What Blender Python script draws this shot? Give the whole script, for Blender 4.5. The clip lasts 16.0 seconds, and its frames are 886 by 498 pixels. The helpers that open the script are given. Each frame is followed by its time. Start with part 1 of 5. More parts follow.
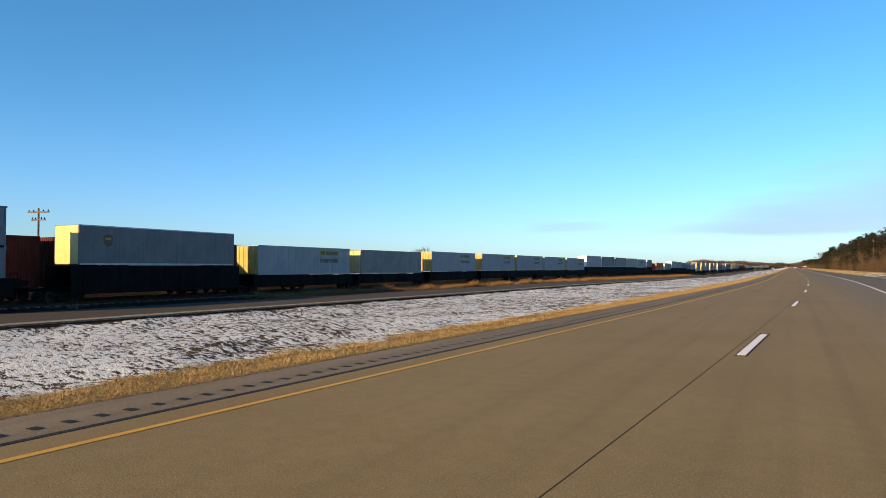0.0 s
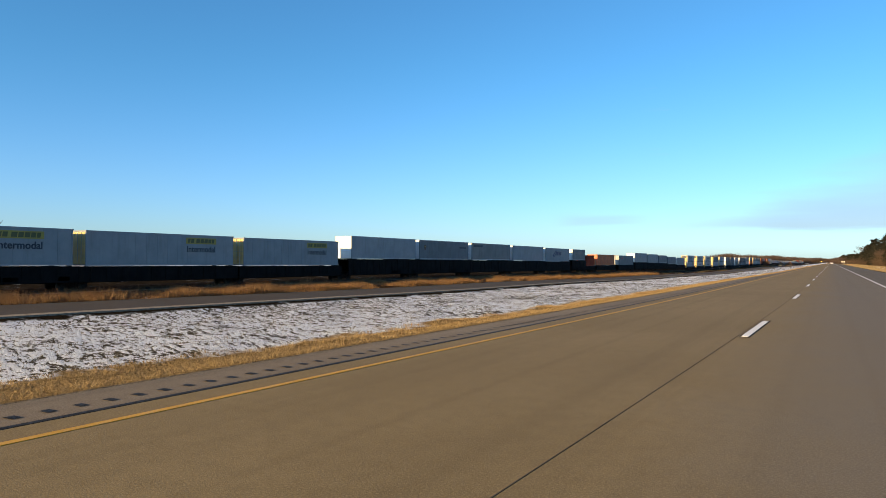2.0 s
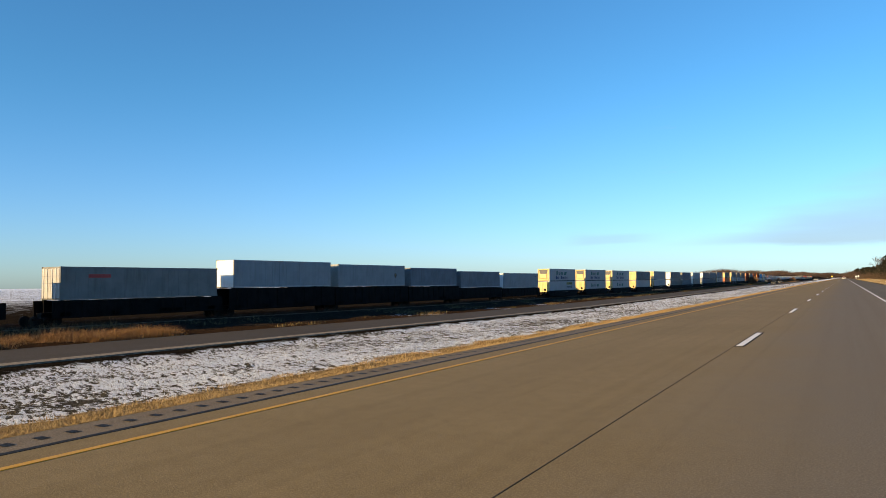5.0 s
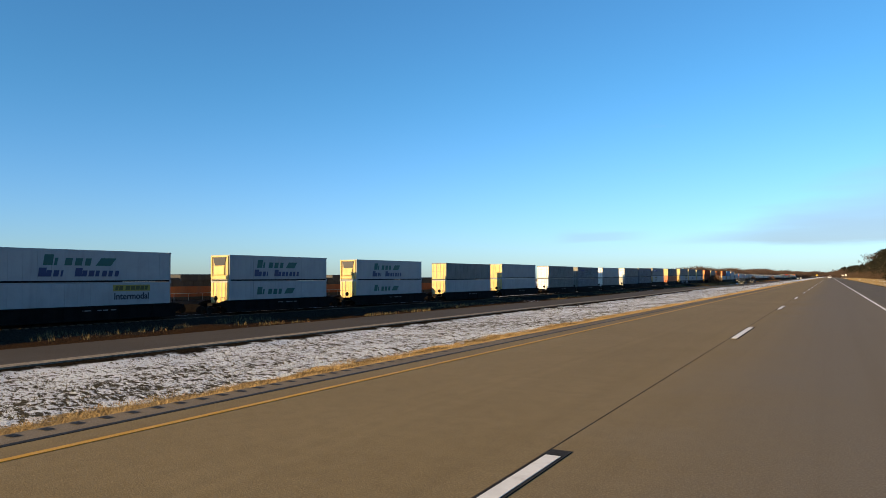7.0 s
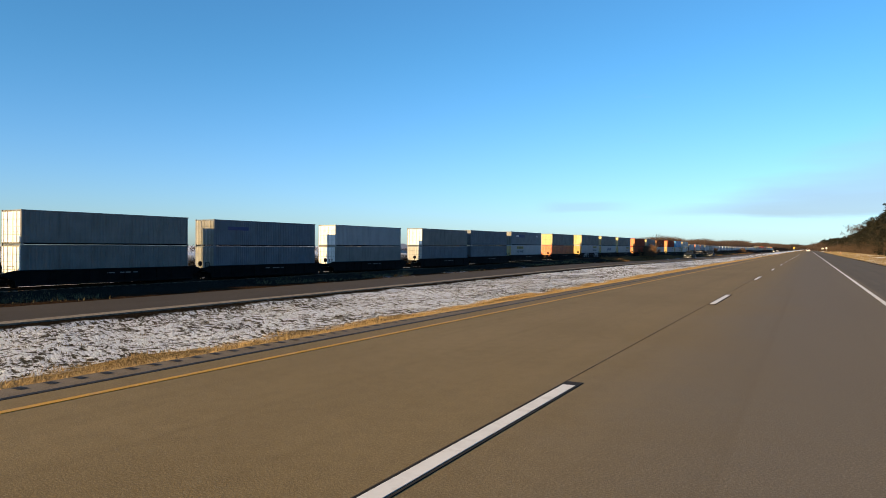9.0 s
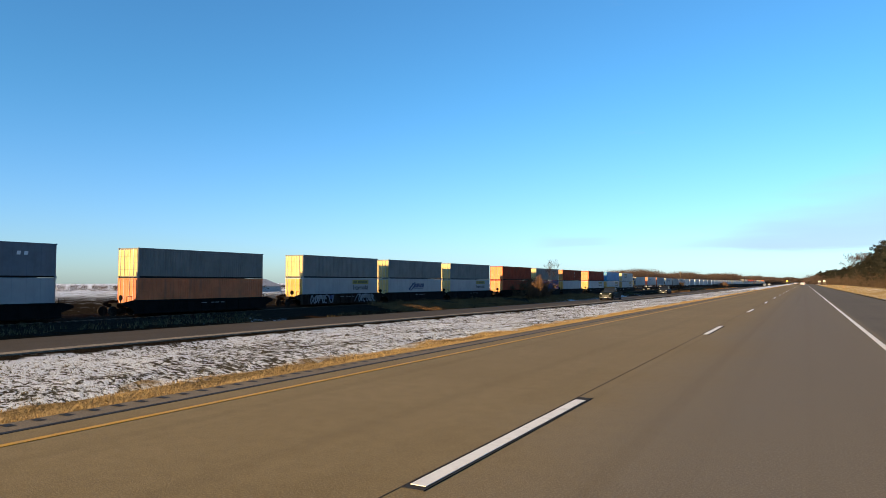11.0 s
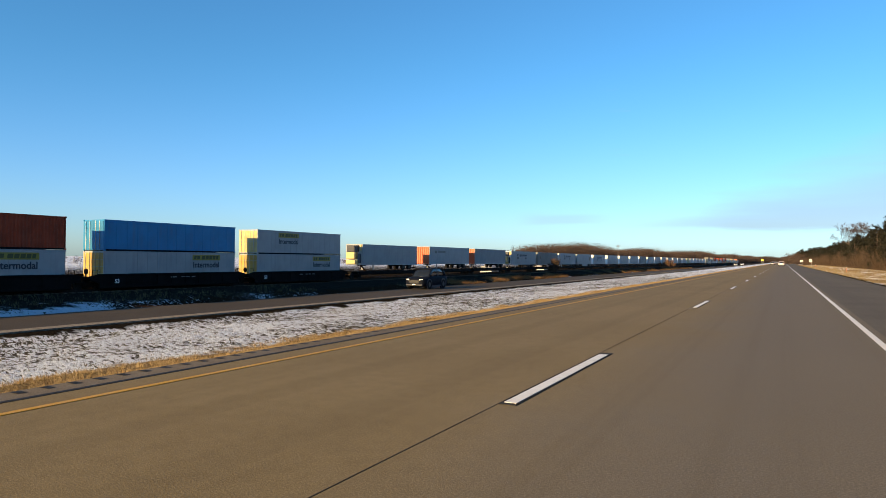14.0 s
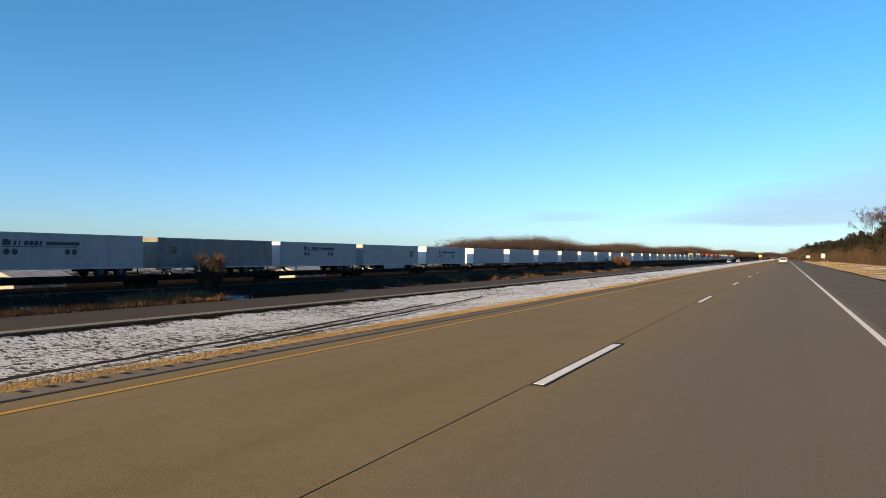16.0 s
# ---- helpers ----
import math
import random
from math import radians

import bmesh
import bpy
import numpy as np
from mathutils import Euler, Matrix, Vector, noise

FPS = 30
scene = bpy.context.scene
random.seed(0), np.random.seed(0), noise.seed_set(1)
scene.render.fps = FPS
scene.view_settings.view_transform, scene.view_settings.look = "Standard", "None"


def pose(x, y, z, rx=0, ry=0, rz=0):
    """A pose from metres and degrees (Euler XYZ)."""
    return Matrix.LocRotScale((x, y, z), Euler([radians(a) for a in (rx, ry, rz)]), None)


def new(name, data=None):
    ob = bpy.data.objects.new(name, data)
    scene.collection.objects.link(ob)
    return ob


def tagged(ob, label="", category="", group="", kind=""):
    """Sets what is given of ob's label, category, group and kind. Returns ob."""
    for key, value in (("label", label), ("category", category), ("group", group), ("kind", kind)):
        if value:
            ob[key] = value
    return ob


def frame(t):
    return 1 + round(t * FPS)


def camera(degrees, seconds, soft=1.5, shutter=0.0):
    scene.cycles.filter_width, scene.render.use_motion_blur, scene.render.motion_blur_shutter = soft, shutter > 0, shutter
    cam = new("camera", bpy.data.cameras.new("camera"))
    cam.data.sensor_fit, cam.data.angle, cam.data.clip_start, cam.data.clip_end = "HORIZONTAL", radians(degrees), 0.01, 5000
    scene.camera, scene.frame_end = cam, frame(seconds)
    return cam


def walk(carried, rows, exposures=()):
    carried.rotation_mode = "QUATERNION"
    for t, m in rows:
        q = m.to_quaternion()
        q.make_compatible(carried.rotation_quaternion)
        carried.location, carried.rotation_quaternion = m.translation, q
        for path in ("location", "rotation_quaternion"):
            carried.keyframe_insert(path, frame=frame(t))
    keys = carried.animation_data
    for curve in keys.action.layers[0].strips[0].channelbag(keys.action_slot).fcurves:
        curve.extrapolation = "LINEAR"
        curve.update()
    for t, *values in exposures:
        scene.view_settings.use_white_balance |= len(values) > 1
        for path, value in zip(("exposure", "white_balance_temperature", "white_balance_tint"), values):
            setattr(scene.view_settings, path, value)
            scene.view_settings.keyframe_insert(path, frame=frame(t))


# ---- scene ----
cam = camera(66.3, 16.0, soft=0.8)
EYE = 1.388  # height of the lens over the road
PATH = [  # seconds, x, y, yaw, pitch, roll
    (0.0, -1.65, 3.60, 27.14, 1.58, 0.12),
    (0.5, -0.74, 18.29, 27.74, 0.97, -0.11),
    (1.0, 0.04, 32.99, 28.44, 0.97, -0.12),
    (1.5, 0.68, 47.73, 29.09, 0.99, -0.10),
    (2.0, 1.19, 62.52, 29.77, 0.98, -0.26),
    (2.5, 1.55, 77.39, 30.07, 0.55, -0.09),
    (3.0, 1.76, 92.34, 30.59, 1.10, -0.06),
    (3.5, 1.84, 107.37, 30.54, 1.56, 0.11),
    (4.0, 1.86, 122.44, 30.37, 1.36, 0.48),
    (4.2, 1.87, 128.47, 30.54, 2.08, 0.61),
    (6.3, 1.91, 191.35, 30.58, 3.08, 0.86),
    (6.5, 1.91, 197.29, 30.30, 2.76, 0.73),
    (7.0, 1.91, 212.11, 29.68, 2.54, 0.45),
    (7.5, 1.93, 226.92, 29.99, 2.46, 0.39),
    (8.0, 1.97, 241.76, 29.93, 2.11, 0.42),
    (8.5, 2.03, 256.63, 28.54, 1.16, -0.77),
    (8.7, 2.06, 262.59, 28.46, 0.06, -0.52),
    (10.8, 2.35, 325.26, 27.75, -0.41, 0.66),
    (11.0, 2.36, 331.21, 28.02, 2.86, 0.09),
    (11.5, 2.38, 346.09, 27.41, 1.27, -0.02),
    (12.0, 2.38, 360.95, 27.46, 1.32, -0.35),
    (12.5, 2.37, 375.82, 27.23, -0.45, -0.13),
    (13.0, 2.36, 390.70, 26.91, 0.49, -0.46),
    (13.5, 2.35, 405.62, 26.81, 0.73, -0.56),
    (14.0, 2.35, 420.57, 26.65, 0.84, -0.48),
    (14.5, 2.36, 435.56, 26.89, 1.09, -0.30),
    (15.0, 2.37, 450.57, 26.84, 0.53, -0.05),
    (15.3, 2.38, 459.58, 26.73, 1.04, -0.04),
    (15.5, 2.38, 465.59, 26.82, 0.90, -0.29),
    (16.0, 2.40, 480.62, 26.83, 0.67, -0.16),
]
walk(cam, [(t, pose(x, y, EYE, 90 + p, r, w)) for t, x, y, w, p, r in PATH],
     exposures=[(0.0, 1.15), (4.0, 1.13), (6.5, 1.01), (8.5, 1.03), (11.0, 1.21), (11.5, 1.11), (12.0, 1.19), (12.5, 1.13), (13.5, 1.15), (14.5, 1.11), (16.0, 1.09)])

# ---- world, sun ----
SUN_ELEV, SUN_AZ = radians(15.3), radians(199.0)  # azimuth clockwise from +y: behind the camera and to the left
world = bpy.data.worlds.new("winter_sky")
scene.world = world
world.use_nodes = True
wn, wl = world.node_tree.nodes, world.node_tree.links
wn.clear()
w_out = wn.new("ShaderNodeOutputWorld")
w_bg = wn.new("ShaderNodeBackground")
w_sky = wn.new("ShaderNodeTexSky")
w_sky.sky_type, w_sky.sun_disc = "NISHITA", False
w_sky.sun_elevation, w_sky.sun_rotation = SUN_ELEV, SUN_AZ
w_sky.air_density, w_sky.dust_density, w_sky.ozone_density = 1.0, 0.4, 2.5
w_bg.inputs["Strength"].default_value = 0.075
w_co = wn.new("ShaderNodeTexCoord")
w_sep = wn.new("ShaderNodeSeparateXYZ")
wl.new(w_co.outputs["Generated"], w_sep.inputs[0])
# thin stratus bank low over the horizon
w_map = wn.new("ShaderNodeMapping")
w_map.inputs["Scale"].default_value = (1.3, 1.3, 11.0)
w_map.inputs["Location"].default_value = (0.35, 0.0, 0.6)
wl.new(w_co.outputs["Generated"], w_map.inputs[0])
w_noise = wn.new("ShaderNodeTexNoise")
w_noise.inputs["Scale"].default_value = 1.6
w_noise.inputs["Detail"].default_value = 6.0
w_noise.inputs["Roughness"].default_value = 0.55
wl.new(w_map.outputs[0], w_noise.inputs["Vector"])


def w_range(src, a, b, c, d):
    n = wn.new("ShaderNodeMapRange")
    n.interpolation_type = "SMOOTHSTEP"
    for k, v in zip(("From Min", "From Max", "To Min", "To Max"), (a, b, c, d)):
        n.inputs[k].default_value = v
    wl.new(src, n.inputs["Value"])
    return n.outputs[0]


def w_math(op, a, b):
    n = wn.new("ShaderNodeMath")
    n.operation = op
    for k, v in enumerate((a, b)):
        if isinstance(v, (int, float)):
            n.inputs[k].default_value = v
        else:
            wl.new(v, n.inputs[k])
    return n.outputs[0]


w_rag = wn.new("ShaderNodeTexNoise")  # ragged edges
w_rag.inputs["Scale"].default_value, w_rag.inputs["Detail"].default_value = 3.2, 7.0
wl.new(w_map.outputs[0], w_rag.inputs["Vector"])
w_elev = w_math("ADD", w_sep.outputs["Z"], w_range(w_rag.outputs["Fac"], 0.25, 0.75, -0.006, 0.006))
# a wedge of cloud with a level base that thickens towards the right of the road
w_top = w_math("ADD", w_range(w_sep.outputs["X"], -0.24, 0.30, 0.056, 0.19), w_range(w_rag.outputs["Fac"], 0.25, 0.75, -0.02, 0.02))
w_depth = w_math("DIVIDE", w_math("SUBTRACT", w_elev, 0.044), w_math("SUBTRACT", w_top, 0.044))
cloud = w_math("MULTIPLY", w_range(w_elev, 0.040, 0.049, 0.0, 1.0), w_range(w_depth, 0.25, 1.25, 1.0, 0.0))
cloud = w_math("MULTIPLY", cloud, w_range(w_noise.outputs["Fac"], 0.28, 0.62, 0.55, 1.0))
cloud = w_math("MULTIPLY", cloud, w_range(w_sep.outputs["X"], -0.24, -0.04, 0.0, 0.58))
# a thin streak further left
streak = w_math("MULTIPLY", w_range(w_elev, 0.048, 0.056, 0.0, 1.0), w_range(w_elev, 0.060, 0.072, 1.0, 0.0))
streak = w_math("MULTIPLY", streak, w_range(w_sep.outputs["X"], -0.36, -0.31, 0.0, 0.26))
streak = w_math("MULTIPLY", streak, w_range(w_sep.outputs["X"], -0.28, -0.20, 1.0, 0.0))
cloud = w_math("ADD", cloud, streak)
w_mix = wn.new("ShaderNodeMix")
w_mix.data_type = "RGBA"
wl.new(cloud, w_mix.inputs["Factor"])
w_tint = wn.new("ShaderNodeMix")
w_tint.data_type, w_tint.blend_type = "RGBA", "MULTIPLY"
w_tint.inputs["Factor"].default_value = 1.0
w_low = wn.new("ShaderNodeMix")  # clearer blue overhead, paler towards the horizon
w_low.data_type = "RGBA"
w_low.inputs["A"].default_value = (0.66, 0.915, 1.36, 1.0)
w_low.inputs["B"].default_value = (0.46, 0.948, 1.22, 1.0)
wl.new(w_range(w_sep.outputs["Z"], 0.0, 0.30, 0.0, 1.0), w_low.inputs["Factor"])
wl.new(w_low.outputs["Result"], w_tint.inputs["B"])
wl.new(w_sky.outputs[0], w_tint.inputs["A"])
wl.new(w_tint.outputs["Result"], w_mix.inputs["A"])
w_mix.inputs["B"].default_value = (2.75, 3.25, 3.95, 1.0)
wl.new(w_mix.outputs["Result"], w_bg.inputs["Color"])
wl.new(w_bg.outputs[0], w_out.inputs[0])

sun = new("sun", bpy.data.lights.new("sun", "SUN"))
sun.data.energy, sun.data.angle, sun.data.color = 4.7, radians(0.6), (1.0, 0.67, 0.30)
to_sun = Vector((math.sin(SUN_AZ) * math.cos(SUN_ELEV), math.cos(SUN_AZ) * math.cos(SUN_ELEV), math.sin(SUN_ELEV)))
sun.matrix_world = pose(0, 0, 60) @ to_sun.to_track_quat("Z", "Y").to_matrix().to_4x4()

# ---- plan ----
HD, CURVE_END = 0.0657, 103.4  # heading of the road at y = 0, and where its bend ends


def clamp01(v):
    return max(0.0, min(1.0, v))


def smooth(a, b, v):
    s = clamp01((v - a) / (b - a))
    return s * s * (3 - 2 * s)


def lerp_table(tab, v):
    for (a, p), (b, q) in zip(tab, tab[1:]):
        if v <= b:
            s = clamp01((v - a) / (b - a))
            return p + (q - p) * s * s * (3 - 2 * s)
    return tab[-1][1]


def road_x(y):
    """Where the line between the two lanes runs."""
    d = max(CURVE_END - y, 0.0)
    return -HD * d * d / (2 * CURVE_END)


def track_x(y):
    """The near face of the train."""
    q = (min(max(y, 20.0), 430.0) - 250.0) / 250.0
    return -27.40 + 2.484 * q + 1.028 * q * q - 2.924 * q ** 3


def rail_z(y):
    return lerp_table(((0, 0.06), (100, 0.0), (225, -0.46), (272, -0.50), (300, -0.46), (325, -0.36), (347, -0.20), (370, -0.09), (400, -0.13), (440, -0.18), (460, -0.20), (520, -0.16), (900, -0.16)), y)


def far_road_z(y):
    return lerp_table(((0, -0.08), (58, -0.08), (105, -0.30), (150, -0.60), (210, -0.86), (275, -0.79), (345, -0.56), (405, -0.76), (450, -0.79), (900, -0.80)), y)


def far_road_near(y):
    return -17.0


FAR_W = 5.0


def verge(y):
    """Offsets of the straw strip's outer edge, middle and inner edge, and of the pavement's edge."""
    s = smooth(115, 185, y)
    return -7.15 + 0.35 * s, -6.05 + 0.55 * s, -5.42 + 0.62 * s, -5.15 + 0.50 * s


def profile(y):
    """Cross-section of the ground: pairs of offset from the lane line and height."""
    rx, tz = road_x(y), rail_z(y)
    zf, xf = far_road_z(y), far_road_near(y)
    tx = track_x(y) - rx
    v0, v1, v2, v3 = verge(y)
    return [(-3000, -0.6), (-600, -0.6), (-120, -0.55), (tx - 9.0, -0.45), (tx - 6.4, tz - 0.30), (tx - 4.7, tz - 0.14), (tx + 0.9, tz - 0.12),
            (tx + 1.9, min(tz - 0.3, -0.3)), (xf - FAR_W - 0.35, zf - 0.02), (xf - FAR_W / 2, zf - 0.02), (xf + 0.5, zf - 0.03), (xf + 1.2, zf - 0.12), (xf + 3.0, zf * 0.88 - 0.1),
            (-10.5, zf * 0.60 - 0.14), (-8.6, zf * 0.44 - 0.13), (v0, zf * 0.27 - 0.10), (v1, zf * 0.14 - 0.06), (v2, -0.03), (v3, -0.015), (0, -0.012), (7.4, -0.015), (8.0, -0.05),
            (10.5, -0.30), (14.0, -0.45), (18.0, -0.15), (26.0, 0.1), (60.0, 0.3), (200, 0.3), (600, 0.0), (3000, -0.6)]


def clod_z(o, y):
    """Uneven turf under the snow."""
    flat = 1 - 0.85 * smooth(476, 484, y) * (1 - smooth(514, 522, y))  # driven over
    return flat * (0.10 * noise.noise(Vector((o * 0.9, y * 0.5, 0.0))) + 0.08 * noise.noise(Vector((o * 2.6, y * 1.2, 3.0))))


def ground_z(x, y):
    rx = road_x(y)
    p = profile(y)
    o = x - rx
    lump = clod_z(o, y) if p[10][0] + 0.35 < o < p[16][0] else 0.0
    for (a, za), (b, zb) in zip(p, p[1:]):
        if a <= o <= b:
            return za + (zb - za) * (o - a) / (b - a) + lump
    return -0.6

# ---- materials ----
MATS = {}


def nodes_of(name, rough=0.8, metal=0.0, spec=0.5):
    m = bpy.data.materials.new(name)
    m.use_nodes = True
    n, l = m.node_tree.nodes, m.node_tree.links
    b = n["Principled BSDF"]
    b.inputs["Roughness"].default_value = rough
    b.inputs["Metallic"].default_value = metal
    b.inputs["Specular IOR Level"].default_value = spec
    MATS[name] = m
    return m, n, l, b


def noise_node(n, l, vec, scale, detail=4.0, rough=0.6, stretch=None):
    t = n.new("ShaderNodeTexNoise")
    t.inputs["Scale"].default_value = scale
    t.inputs["Detail"].default_value = detail
    t.inputs["Roughness"].default_value = rough
    if stretch:
        if len(stretch) > 3:
            turn = n.new("ShaderNodeMapping")
            turn.inputs["Rotation"].default_value = (0, 0, radians(stretch[3]))
            l.new(vec, turn.inputs[0])
            vec = turn.outputs[0]
        mp = n.new("ShaderNodeMapping")
        mp.inputs["Scale"].default_value = stretch[:3]
        l.new(vec, mp.inputs[0])
        l.new(mp.outputs[0], t.inputs["Vector"])
    else:
        l.new(vec, t.inputs["Vector"])
    return t.outputs["Fac"]


def rng(n, l, src, a, b, c=0.0, d=1.0, kind="SMOOTHSTEP"):
    t = n.new("ShaderNodeMapRange")
    t.interpolation_type = kind
    for k, v in zip(("From Min", "From Max", "To Min", "To Max"), (a, b, c, d)):
        t.inputs[k].default_value = v
    l.new(src, t.inputs["Value"])
    return t.outputs[0]


def mth(n, l, op, a, b):
    t = n.new("ShaderNodeMath")
    t.operation = op
    for k, v in enumerate((a, b)):
        if isinstance(v, (int, float)):
            t.inputs[k].default_value = v
        else:
            l.new(v, t.inputs[k])
    return t.outputs[0]


def mix(n, l, fac, a, b, mode="MIX"):
    t = n.new("ShaderNodeMix")
    t.data_type, t.blend_type = "RGBA", mode
    for k, v in (("Factor", fac), ("A", a), ("B", b)):
        if isinstance(v, (int, float)):
            t.inputs[k].default_value = v
        elif isinstance(v, tuple):
            t.inputs[k].default_value = (*v, 1.0)
        else:
            l.new(v, t.inputs[k])
    return t.outputs["Result"]


def bump(n, l, b, height, strength=0.4, dist=0.02):
    t = n.new("ShaderNodeBump")
    t.inputs["Strength"].default_value = strength
    t.inputs["Distance"].default_value = dist
    l.new(height, t.inputs["Height"])
    l.new(t.outputs[0], b.inputs["Normal"])


def plain(name, c, rough=0.6, metal=0.0, vary=0.25, grime=0.35, scale=1.5, fine=25.0, bmp=0.15, obj_var=0.0, dirt=(0.09, 0.075, 0.055)):
    """A painted or worn surface: colour drift, streaked dirt and fine grain."""
    m, n, l, b = nodes_of(name, rough, metal, 0.5 if rough < 0.6 else 0.06)  # dusty surfaces hardly shine
    co = n.new("ShaderNodeTexCoord").outputs["Object"]
    a = noise_node(n, l, co, scale, 5)
    f = noise_node(n, l, co, fine, 3)
    s = noise_node(n, l, co, 1.0, 4, 0.6, (3.0, 3.0, 0.35))
    dark = tuple(v * (1 - vary) for v in c)
    lite = tuple(min(v * (1 + vary * 0.5), 0.95) for v in c)
    col = mix(n, l, rng(n, l, a, 0.3, 0.7), dark, lite)
    col = mix(n, l, mth(n, l, "MULTIPLY", rng(n, l, s, 0.5, 0.72), grime), col, dirt)
    if obj_var:
        info = n.new("ShaderNodeObjectInfo")
        hs = n.new("ShaderNodeHueSaturation")
        l.new(rng(n, l, info.outputs["Random"], 0, 1, 1 - obj_var, 1 + obj_var, "LINEAR"), hs.inputs["Value"])
        l.new(col, hs.inputs["Color"])
        col = hs.outputs[0]
    l.new(col, b.inputs["Base Color"])
    l.new(rng(n, l, f, 0.3, 0.7, max(rough - 0.12, 0.05), min(rough + 0.12, 1.0)), b.inputs["Roughness"])
    if bmp:
        bump(n, l, b, f, bmp, 0.01)
    return m


def asphalt(name, c, warm, streak=0.16, split=False):
    m, n, l, b = nodes_of(name, 0.88, 0.0, 0.12)
    co = n.new("ShaderNodeTexCoord").outputs["Object"]
    big = noise_node(n, l, co, 0.25, 4)
    lane = noise_node(n, l, co, 1.0, 3, 0.5, (1.1, 0.012, 1))
    grain = noise_node(n, l, co, 60.0, 2, 0.8)
    mid = noise_node(n, l, co, 5.0, 5, 0.7)
    col = mix(n, l, rng(n, l, big, 0.3, 0.7), c, warm)
    col = mix(n, l, rng(n, l, mid, 0.35, 0.70, 0.0, 0.35), col, tuple(v * 0.62 for v in c))
    col = mix(n, l, mth(n, l, "MULTIPLY", rng(n, l, lane, 0.42, 0.66), streak), col, tuple(v * 0.55 for v in c))
    col = mix(n, l, rng(n, l, grain, 0.40, 0.70, 0.0, 0.55), col, tuple(v * 1.6 for v in warm))
    if split:  # sky sheen is put into the colour: greyer towards the driving lane
        sp = n.new("ShaderNodeSeparateXYZ")
        l.new(co, sp.inputs[0])
        lane_x = mth(n, l, "ADD", sp.outputs["X"], rng(n, l, big, 0.3, 0.7, -0.5, 0.5, "LINEAR"))
        grey = tuple((v + 2 * sum(c) / 3) / 3 * 0.90 for v in c)
        col = mix(n, l, rng(n, l, lane_x, -0.6, 2.2, 0.0, 0.75), col, mix(n, l, rng(n, l, grain, 0.4, 0.7), grey, tuple(v * 1.5 for v in grey)))
    # faint oil and tyre paths along the road
    path = noise_node(n, l, co, 1.0, 4, 0.6, (2.2, 0.004, 1))
    col = mix(n, l, rng(n, l, path, 0.50, 0.66, 0.0, 0.16), col, tuple(v * 0.6 for v in c))
    l.new(col, b.inputs["Base Color"])
    bump(n, l, b, grain, 0.5, 0.006)
    return m


asphalt("asphalt", (0.170, 0.126, 0.060), (0.202, 0.152, 0.075), split=True)
asphalt("asphalt_edge", (0.150, 0.120, 0.082), (0.190, 0.155, 0.108), 0.5)
asphalt("asphalt_shoulder", (0.095, 0.082, 0.062), (0.122, 0.106, 0.080))
asphalt("asphalt_far", (0.052, 0.044, 0.034), (0.066, 0.056, 0.044))
plain("white_paint", (0.74, 0.73, 0.69), 0.6, vary=0.12, grime=0.5, scale=3, dirt=(0.3, 0.28, 0.24))
plain("yellow_paint", (0.52, 0.29, 0.05), 0.6, vary=0.15, grime=0.45, scale=3, dirt=(0.2, 0.16, 0.1))
plain("black_tape", (0.035, 0.033, 0.030), 0.8, grime=0.2)
plain("joint_grey", (0.105, 0.083, 0.055), 0.8, grime=0.1)
plain("crack_seal", (0.025, 0.023, 0.02), 0.6, grime=0.1)
plain("mud", (0.035, 0.027, 0.019), 0.95, vary=0.4, scale=6, bmp=0.6)
plain("gravel_edge", (0.25, 0.215, 0.165), 0.95, vary=0.4, scale=8, fine=40, bmp=0.6)
# shade under the cars is put into this near-black tone
plain("dark_steel_shaded", (0.008, 0.0075, 0.0075), 0.75, 0.0, vary=0.4, grime=0.4, dirt=(0.018, 0.014, 0.010))
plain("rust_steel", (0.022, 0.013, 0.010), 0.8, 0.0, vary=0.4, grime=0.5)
plain("rail_brown", (0.040, 0.027, 0.020), 0.75, 0.0, vary=0.3, grime=0.4)
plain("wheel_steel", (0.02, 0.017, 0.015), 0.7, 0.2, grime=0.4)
plain("rubber", (0.018, 0.018, 0.019), 0.85, bmp=0.3)
plain("rim_dirty", (0.10, 0.095, 0.085), 0.7, 0.3, grime=0.5)
plain("rim_metal", (0.07, 0.07, 0.072), 0.55, 0.2, grime=0.4)
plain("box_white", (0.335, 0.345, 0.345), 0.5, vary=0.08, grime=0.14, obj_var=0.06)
# cream: low sun on white end walls is put into the colour
plain("box_sunlit_cream", (0.60, 0.44, 0.18), 0.55, vary=0.12, grime=0.2, obj_var=0.06)
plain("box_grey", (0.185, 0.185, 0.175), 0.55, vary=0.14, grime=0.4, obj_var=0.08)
# white and grey boxes again, darker: dimmer light put into the first stretch's paint
plain("box_white_dim", (0.235, 0.258, 0.270), 0.5, vary=0.10, grime=0.2, obj_var=0.06)
plain("box_grey_dim", (0.125, 0.138, 0.147), 0.55, vary=0.14, grime=0.35, obj_var=0.06)
plain("box_dark", (0.13, 0.15, 0.175), 0.55, vary=0.16, grime=0.35)
plain("box_orange", (0.62, 0.165, 0.055), 0.55, vary=0.15, grime=0.35, obj_var=0.05)
plain("box_red", (0.34, 0.065, 0.032), 0.6, vary=0.2, grime=0.4, obj_var=0.08)
plain("box_maroon", (0.10, 0.028, 0.022), 0.65, vary=0.2, grime=0.4)
plain("box_blue", (0.004, 0.20, 0.43), 0.5, vary=0.12, grime=0.2)
plain("box_navy", (0.020, 0.038, 0.145), 0.5, vary=0.15, grime=0.2)
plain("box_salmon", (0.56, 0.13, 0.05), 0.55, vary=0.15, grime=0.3)
